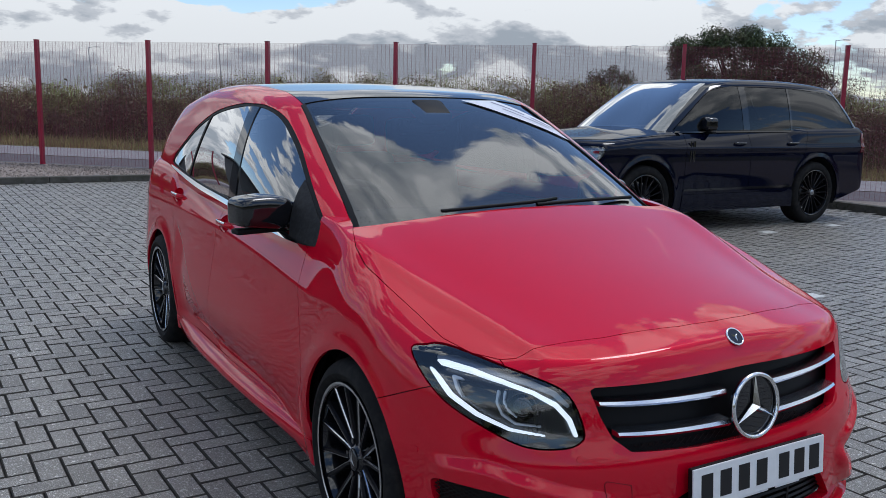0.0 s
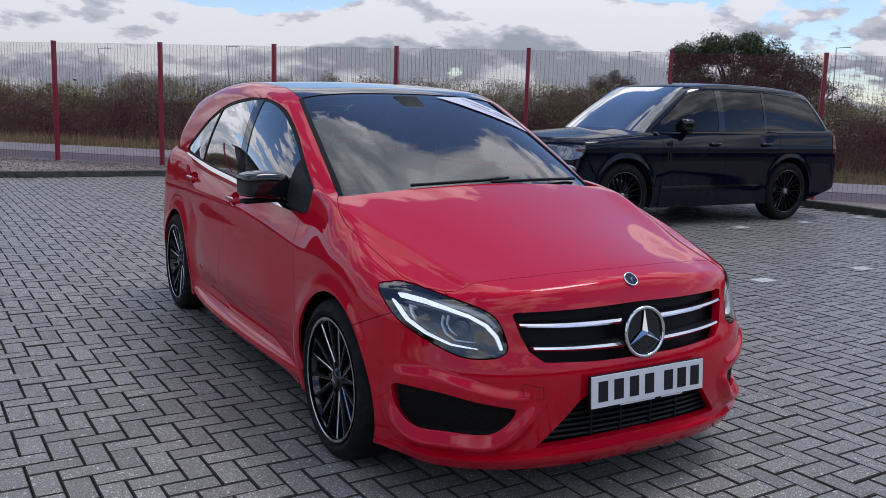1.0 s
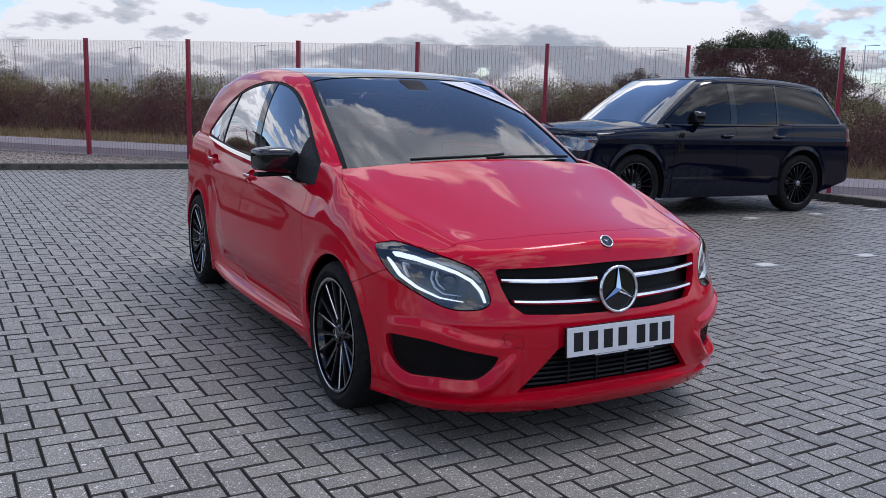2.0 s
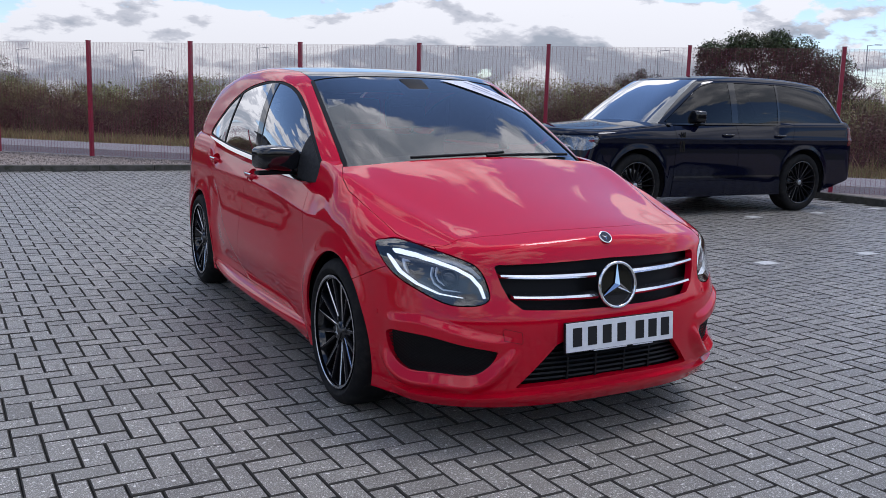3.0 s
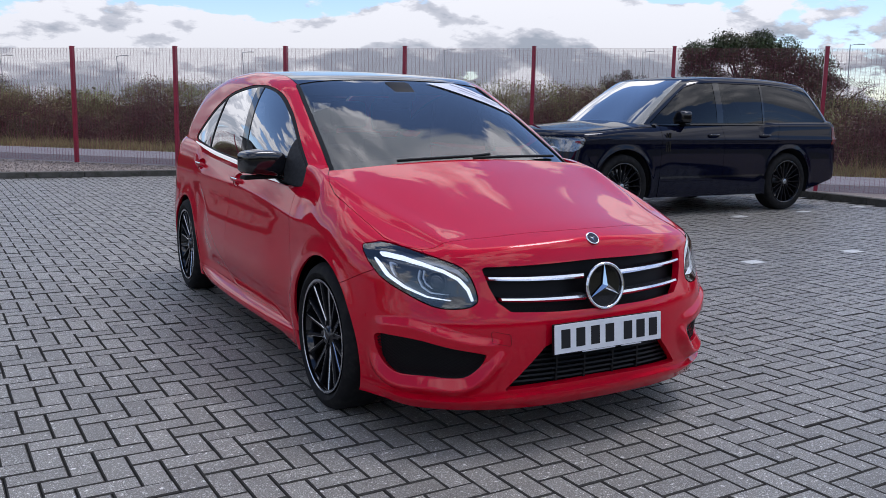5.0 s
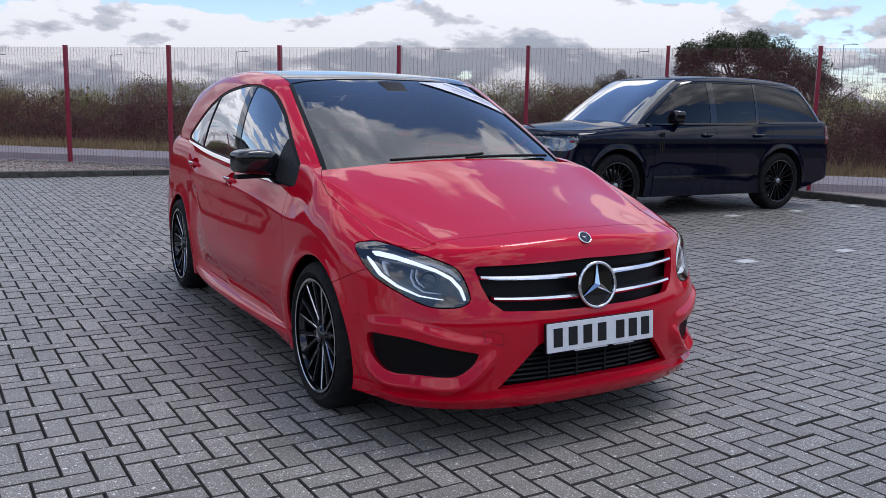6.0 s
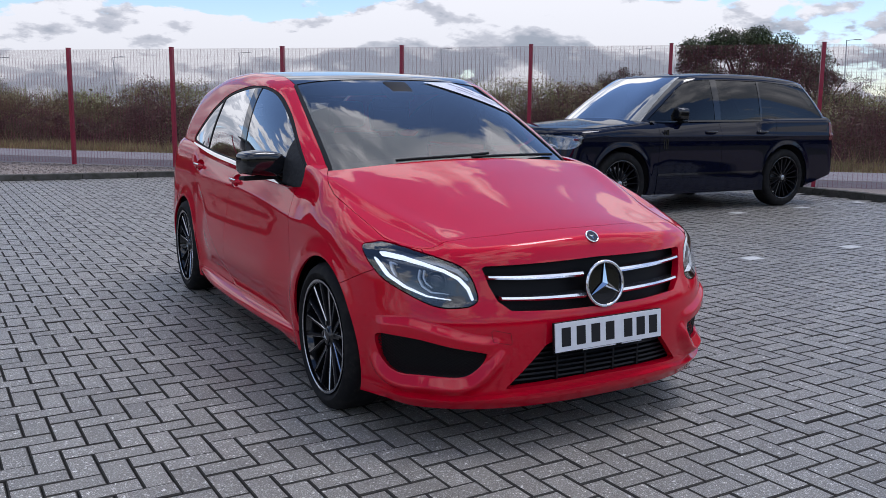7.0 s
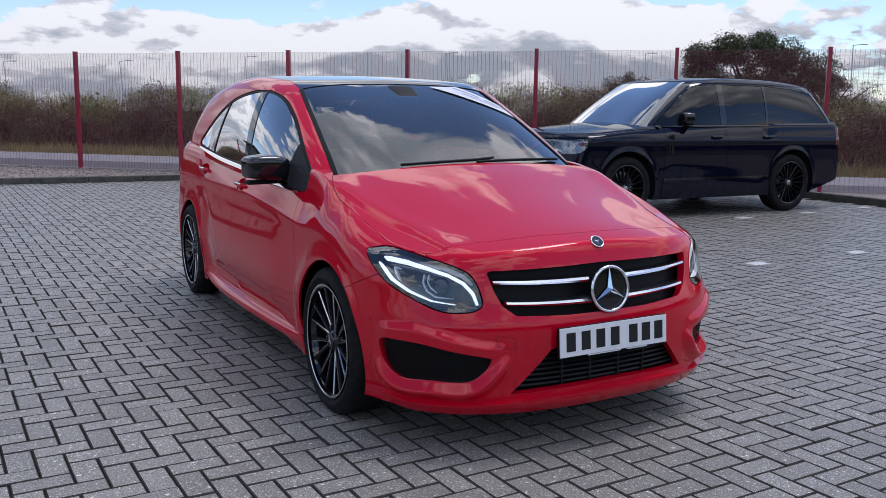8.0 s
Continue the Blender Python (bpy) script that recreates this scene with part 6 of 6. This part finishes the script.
# ---- the navy off-roader ----
LAMP_GREY = material("lamp_grey", (0.30, 0.32, 0.36), rough=0.15, metal=0.8, grain=(30, (0.12, 0.13, 0.15), 0.4, 0.6))
N_DLO = loop([(-0.95, 1.165), (-0.93, 1.19), (-0.62, 1.42), (-0.36, 1.60), (-0.22, 1.655), (0.0, 1.685), (0.8, 1.70), (1.6, 1.66), (1.90, 1.62), (1.98, 1.57), (2.14, 1.36), (2.24, 1.22), (2.23, 1.185), (1.5, 1.18), (0, 1.17), (-0.85, 1.158)])
N_LAMP = loop([(-0.76, 0.975), (-0.86, 0.995), (-1.20, 0.985), (-1.44, 0.965), (-1.47, 0.90), (-1.40, 0.84), (-1.15, 0.82), (-0.90, 0.82), (-0.78, 0.88)])
N_GRILLE = np.array([(-0.56, 0.99), (0.56, 0.99), (0.58, 0.97), (0.56, 0.80), (0.52, 0.78), (-0.52, 0.78), (-0.56, 0.80), (-0.58, 0.97)])


def navy_car():
    car = thing("off_road_car", pose(6.27, 4.46, 0, 0, 0, -89.1), "dark navy luxury off-road car with black wheels, by the kerb", "car")
    low, up = sheet(lower_shell(NAVY)), sheet(upper_shell(NAVY))
    arch = outside(in_arch(0.445, ys=(-1.461, 1.461), z=0.40))
    both = lambda s: s.joined(s.mirrored())
    n_dlo = lambda g=0.0: (lambda v: np.where(v[:, 0] < -0.6, within(N_DLO, v[:, 1], v[:, 2], g), 1.0))
    lamp = lambda g=0.0: (lambda v: np.where(v[:, 1] < -1.6, within(N_LAMP, (v[:, 1] - v[:, 0]) * 0.70711 + 0.02, v[:, 2], g), 1.0))
    grill = lambda g=0.0: (lambda v: np.where(v[:, 1] < -2.0, within(N_GRILLE, v[:, 0], v[:, 2], g), 1.0))
    g = 0.0025

    def sided(name, s, mat, label="", hem=0.012):
        for k in (s, s.mirrored()):
            put(name, (k.hemmed(hem) if hem else k).mesh(name, mat), car, label)
    hood_line = lambda v: np.where(v[:, 1] > -0.9, 1.0, 1.055 + 0.055 * sstep(-2.2, -1.0, v[:, 1]) - v[:, 2])
    cowl = lambda v: v[:, 1] + 0.98
    hood = low.cut(lambda v: hood_line(v) + g, cowl)
    put("bonnet", both(hood).hemmed(0.012, lambda v: np.abs(v[:, 0]) > 0.003).mesh("bonnet", PAINT_NAVY), car, "navy clamshell bonnet")
    d_f, d_b, d_r = ((-0.90, 0.2), (-0.86, 1.3)), ((0.22, 0.2), (0.20, 1.3)), ((1.02, 0.2), (1.30, 1.3))
    skirt = lambda v: v[:, 2] - 0.44
    front = low.cut(lambda v: -hood_line(v) + g, lambda v: behind(d_f, g)(v), arch, outside(lamp(g)), outside(grill(0)), lambda v: np.where(v[:, 1] > -1.0, v[:, 0] + 0.86, -1.0))
    put("front_body", both(front).hemmed(0.014, lambda v: np.abs(v[:, 0]) > 0.003).mesh("front_body", PAINT_NAVY), car, "navy front wings and bumper")
    inner = lambda v: v[:, 0] + 0.90
    sided("front_door", low.cut(lambda v: -behind(d_f, -g)(v), lambda v: behind(d_b, g)(v), lambda v: -skirt(v) + g, inner), PAINT_NAVY)
    sided("rear_door", low.cut(lambda v: -behind(d_b, -g)(v), lambda v: behind(d_r, g)(v), lambda v: -skirt(v) + g, inner, outside(in_arch(0.47, ys=(-9, 1.461), z=0.40))), PAINT_NAVY)
    sided("sill", low.cut(lambda v: -behind(d_f, -g)(v), lambda v: v[:, 1] - 1.2, skirt, arch).moved(0.006), PAINT_NAVY, "navy sill", hem=0.05)
    sided("sill_trim", low.cut(lambda v: v[:, 1] - 0.98, lambda v: -0.88 - v[:, 1], lambda v: v[:, 2] - 0.505, lambda v: 0.478 - v[:, 2]).moved(0.007), GLOSS_BLACK, "glossy black door strip")
    rear = low.cut(lambda v: -behind(d_r, -g)(v), arch, lambda v: 0.27 + 0.28 * np.clip(v[:, 1] - 1.9, 0, 1) - v[:, 2], lambda v: np.where(v[:, 1] < 2.4, v[:, 0] + 0.86, -1.0))
    put("rear_body", both(rear).hemmed(0.012, lambda v: np.abs(v[:, 0]) > 0.003).mesh("rear_body", PAINT_NAVY), car)
    liner = low.moved(-0.05).cut(lambda v: 0.30 + 0.28 * np.clip(v[:, 1] - 1.9, 0, 1) - v[:, 2], outside(in_arch(0.46, ys=(-1.461, 1.461), z=0.40, x=-0.4)), lambda v: np.where((v[:, 1] > -0.9) & (v[:, 1] < 2.35), v[:, 0] + 0.82, -1.0))
    put("inner_body", both(liner).mesh("inner_body", SATIN_BLACK), car)
    bm = bmesh.new()
    box(bm, -0.8, 0.8, -2.1, 2.35, 0.30, 0.33)
    part("underbody", bm, PLASTIC, car)
    for mx in (1, -1):
        for y in (-1.461, 1.461):
            wheel_well(car, y, 0.40, 0.47, -0.95, -0.55, mx)
    # lamps and grille
    for mir in (False, True):
        f = (lambda s: s.mirrored()) if mir else (lambda s: s)
        pl = low.cut(lamp(-g))
        o = put("headlamp", f(pl).mesh("headlamp", LENS), car, "headlamp with a grey reflector")
        put("reflector", f(pl.moved(-0.03)).mesh("reflector", LAMP_GREY), o)
    gp = low.cut(grill(0.01))
    put("grille_backing", both(gp.moved(-0.05)).mesh("grille_backing", MESH_BLACK), car)
    w = weave("grille_mesh", gp, "x", 0.075, 0.007, SATIN_GREY, car, "dark grey honeycomb grille", 0.006, slope=0.62, test=lambda a, b: (within(N_GRILLE, a, b, -0.005) < 0))
    v = np.array([q.co for q in w.data.vertices]) * (-1, 1, 1)
    put("grille_mesh", mesh_of("grille_mesh", v, [tuple(q.vertices)[::-1] for q in w.data.polygons], smooth=False, mats=[SATIN_GREY]), car, "dark grey honeycomb grille")
    # glasshouse
    fore = lambda v: v[:, 1] - 0.4
    px = curve((1.1, 0.80), (1.2, 0.77), (1.4, 0.705), (1.6, 0.645), (1.7, 0.61))
    is_ws = lambda v: np.maximum(-v[:, 0] - px(v[:, 2]), v[:, 2] - 1.715)
    put("windscreen", both(glazed(up.cut(lambda v: v[:, 1] - 0.1, is_ws), True)).mesh("windscreen", N_CLEAR), car, "windscreen that mirrors the clouds")
    pane = glazed(up.cut(n_dlo(-0.004)).moved(-0.006), False)
    cuts = (((0.13, 1.1), (0.13, 1.75)), ((0.98, 1.1), (1.0, 1.75)), ((1.13, 1.1), (1.16, 1.75)))
    sided("front_side_window", pane.cut(lambda v: behind(cuts[0], 0.0)(v)), TINTED, "dark front side window", hem=0)
    sided("pillar_cover", pane.cut(lambda v: -behind(cuts[0], 0.0)(v), lambda v: behind(cuts[0], -0.11)(v)).moved(0.004), GLOSS_BLACK, "glossy black pillar cover")
    sided("rear_side_window", pane.cut(lambda v: -behind(cuts[0], -0.11)(v), lambda v: behind(cuts[1], 0.0)(v)), TINTED, "dark rear side window", hem=0)
    sided("pillar_cover", pane.cut(lambda v: -behind(cuts[1], 0.0)(v), lambda v: behind(cuts[1], -0.035)(v)).moved(0.004), GLOSS_BLACK, "glossy black pillar cover")
    sided("quarter_window", pane.cut(lambda v: -behind(cuts[1], -0.035)(v)), TINTED, "dark rear quarter window", hem=0)
    rest = up.cut(outside(n_dlo(0.0)), lambda v: np.where(v[:, 1] < 0.1, -is_ws(v) + 0.002, -1.0), lambda v: v[:, 2] - 1.69, lambda v: np.where(v[:, 1] > 2.0, np.minimum(v[:, 0] + 0.72, v[:, 2] - 1.2), -1.0))
    sided("pillar", rest, GLOSS_BLACK, "black pillar", hem=0.008)
    roof = up.cut(lambda v: 1.69 - v[:, 2], lambda v: np.where(v[:, 1] < 0.1, -is_ws(v) + 0.002, -1.0))
    put("roof_panel", both(roof).mesh("roof_panel", PAINT_NAVY), car, "navy roof")
    hatch = up.cut(lambda v: 2.0 - v[:, 1], lambda v: v[:, 2] - 1.69, lambda v: 1.2 - v[:, 2], lambda v: -v[:, 0] - 0.72)
    put("rear_window", both(hatch).mesh("rear_window", TINTED), car)
    for y in (-1.461, 1.461):
        for mx in (0, 180):
            wheel("wheel", car, pose(0.845 if mx else -0.845, y, 0.392, 0, 0, mx), 0.392, 0.288, 0.265, 9, False)
    # mirrors, handles, vents, tail lamps
    for mir in (1, -1):
        door_mirror(car, pose(-0.92 if mir > 0 else 0.90, -0.45, 1.235, 0, 0, 6 * mir) @ Matrix.Diagonal((1.15, 1.1, 1.35, 1)), mir < 0)
        for y in (0.02, 0.98):
            p, n = spot(low, y, 1.02, "y")
            tube("door_handle", catmull([tuple(np.array(q) * (mir, 1, 1) + p * (mir, 1, 1)) for q in ((-0.002, -0.10, 0), (-0.03, -0.07, 0.002), (-0.034, 0.05, 0.002), (-0.002, 0.09, 0))]), 0.013, GLOSS_BLACK, car, "glossy black door handle")
        for k, y in enumerate((-0.80, -0.77, -0.74)):
            p, n = spot(low, y, 0.93, "y")
            bm = bmesh.new()
            box(bm, -0.004, 0.004, -0.008, 0.008, -0.12, 0.12, 0.003)
            part("side_vent", bm, GLOSS_BLACK, car, m=Matrix.Translation(Vector(p * (mir, 1, 1))))
    tail = low.cut(lambda v: 2.33 - v[:, 1], lambda v: v[:, 2] - 1.15, lambda v: 0.90 - v[:, 2], lambda v: v[:, 0] + 0.80)
    sided("tail_lamp", tail.moved(0.004), TAIL, "dark red tail lamp", hem=0.01)
    for x in (-0.42, 0.42):
        car_seat(car, x, 0.15, 0.62)
    bm = bmesh.new()
    box(bm, -0.8, 0.8, -1.05, -0.5, 0.9, 1.16, 0.06)
    part("dashboard", bm, FABRIC, car)
    bm = bmesh.new()
    box(bm, -0.82, 0.82, -1.0, 2.3, 0.5, 0.55)
    part("cabin_floor", bm, FABRIC, car)
    head = up.moved(-0.04).cut(lambda v: 1.68 - v[:, 2], lambda v: -0.25 - v[:, 1])
    put("headliner", both(head).mesh("headliner", FABRIC), car)
    bm = bmesh.new()
    bmesh.ops.create_cone(bm, cap_ends=True, segments=12, radius1=0.035, radius2=0.004, depth=0.07)
    for v in bm.verts:
        v.co.x *= 0.45
    part("roof_fin", bm, PAINT_NAVY, car, m=pose(0, 1.75, 1.815))
    return car


SATIN_GREY = material("satin_grey", (0.32, 0.34, 0.37), rough=0.3, metal=0.8)
TAIL = material("tail_red", (0.12, 0.008, 0.01), rough=0.12, coat=0.6)
N_CLEAR = glass("far_windscreen", (0.45, 0.48, 0.48), 4.6)
navy_car()
# ---- herringbone paving, last ----
def paver_mesh(mat):
    """One block, 200 x 100 mm with chamfered edges, its long side along x, its corner at the origin."""
    g, ch = 0.0022, 0.0046
    x0, x1, y0, y1 = g, 0.2 - g, g, 0.1 - g
    v = [(x0, y0, -0.04), (x1, y0, -0.04), (x1, y1, -0.04), (x0, y1, -0.04),
         (x0, y0, -ch), (x1, y0, -ch), (x1, y1, -ch), (x0, y1, -ch),
         (x0 + ch, y0 + ch, 0), (x1 - ch, y0 + ch, 0), (x1 - ch, y1 - ch, 0), (x0 + ch, y1 - ch, 0)]
    f = [(8, 9, 10, 11)]
    for i in range(4):
        j = (i + 1) % 4
        f += [(i, j, 4 + j, 4 + i), (4 + i, 4 + j, 8 + j, 8 + i)]
    return v, f


def pave():
    th = radians(2.6)
    ux, uy = np.array((math.cos(th), math.sin(th))), np.array((-math.sin(th), math.cos(th)))
    base = np.array((-2.109, -1.711))
    v, f = paver_mesh(PAVER)
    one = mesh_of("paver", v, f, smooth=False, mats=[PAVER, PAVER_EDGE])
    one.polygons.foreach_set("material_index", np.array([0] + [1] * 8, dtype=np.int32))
    V = np.array(v)
    places = []
    for i in range(-170, 171):
        for j in range(-95, 96):
            for kind in (0, 1):
                if kind == 0:
                    gx, gy = i + 4 * j, -i
                else:
                    gx, gy = i + 4 * j + 1, -i - 2
                c = base + ux * gx * 0.1 + uy * gy * 0.1
                if -13.0 < c[0] < KERB_X - 0.12 and -13.0 < c[1] < KERB_Y - 0.12:
                    # inside the slanting kerb
                    d = (K2 - K1) / np.linalg.norm(K2 - K1)
                    if (c - K1) @ np.array((-d[1], d[0])) < -0.12:
                        places.append((c[0], c[1], kind))
    P = np.array(places)
    near = (np.abs(P[:, 0] + 1.0) < 1.6) & (P[:, 1] > -3.4) & (P[:, 1] < -1.2)
    idx = np.where(near)[0][:300]
    lift = rng.normal(0, 0.0011, len(P))
    tilt = rng.normal(0, 0.22, (len(P), 2))
    for k in idx:
        x, y, kind = P[k]
        put("paver", one, bed, m=pose(x, y, lift[k], tilt[k, 0], tilt[k, 1], 2.6 + 90 * kind))
    rest = np.setdiff1d(np.arange(len(P)), idx)
    a = th + P[rest, 2] * math.pi / 2
    ca, sa = np.cos(a)[:, None], np.sin(a)[:, None]
    X = V[None, :, 0] * ca - V[None, :, 1] * sa + P[rest, 0][:, None]
    Y = V[None, :, 0] * sa + V[None, :, 1] * ca + P[rest, 1][:, None]
    t = np.radians(tilt[rest])
    Z = V[None, :, 2] + lift[rest][:, None] + V[None, :, 0] * t[:, :1] + V[None, :, 1] * t[:, 1:]
    verts = np.stack([X, Y, Z], 2).reshape(-1, 3)
    faces = (np.array(f)[None] + len(V) * np.arange(len(rest))[:, None, None]).reshape(-1, 4)
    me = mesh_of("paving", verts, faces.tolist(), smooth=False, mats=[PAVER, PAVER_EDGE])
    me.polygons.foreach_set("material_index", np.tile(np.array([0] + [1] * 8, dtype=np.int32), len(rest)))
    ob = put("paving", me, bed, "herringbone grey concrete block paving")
    tagged(ob, kind="stuff")


pave()
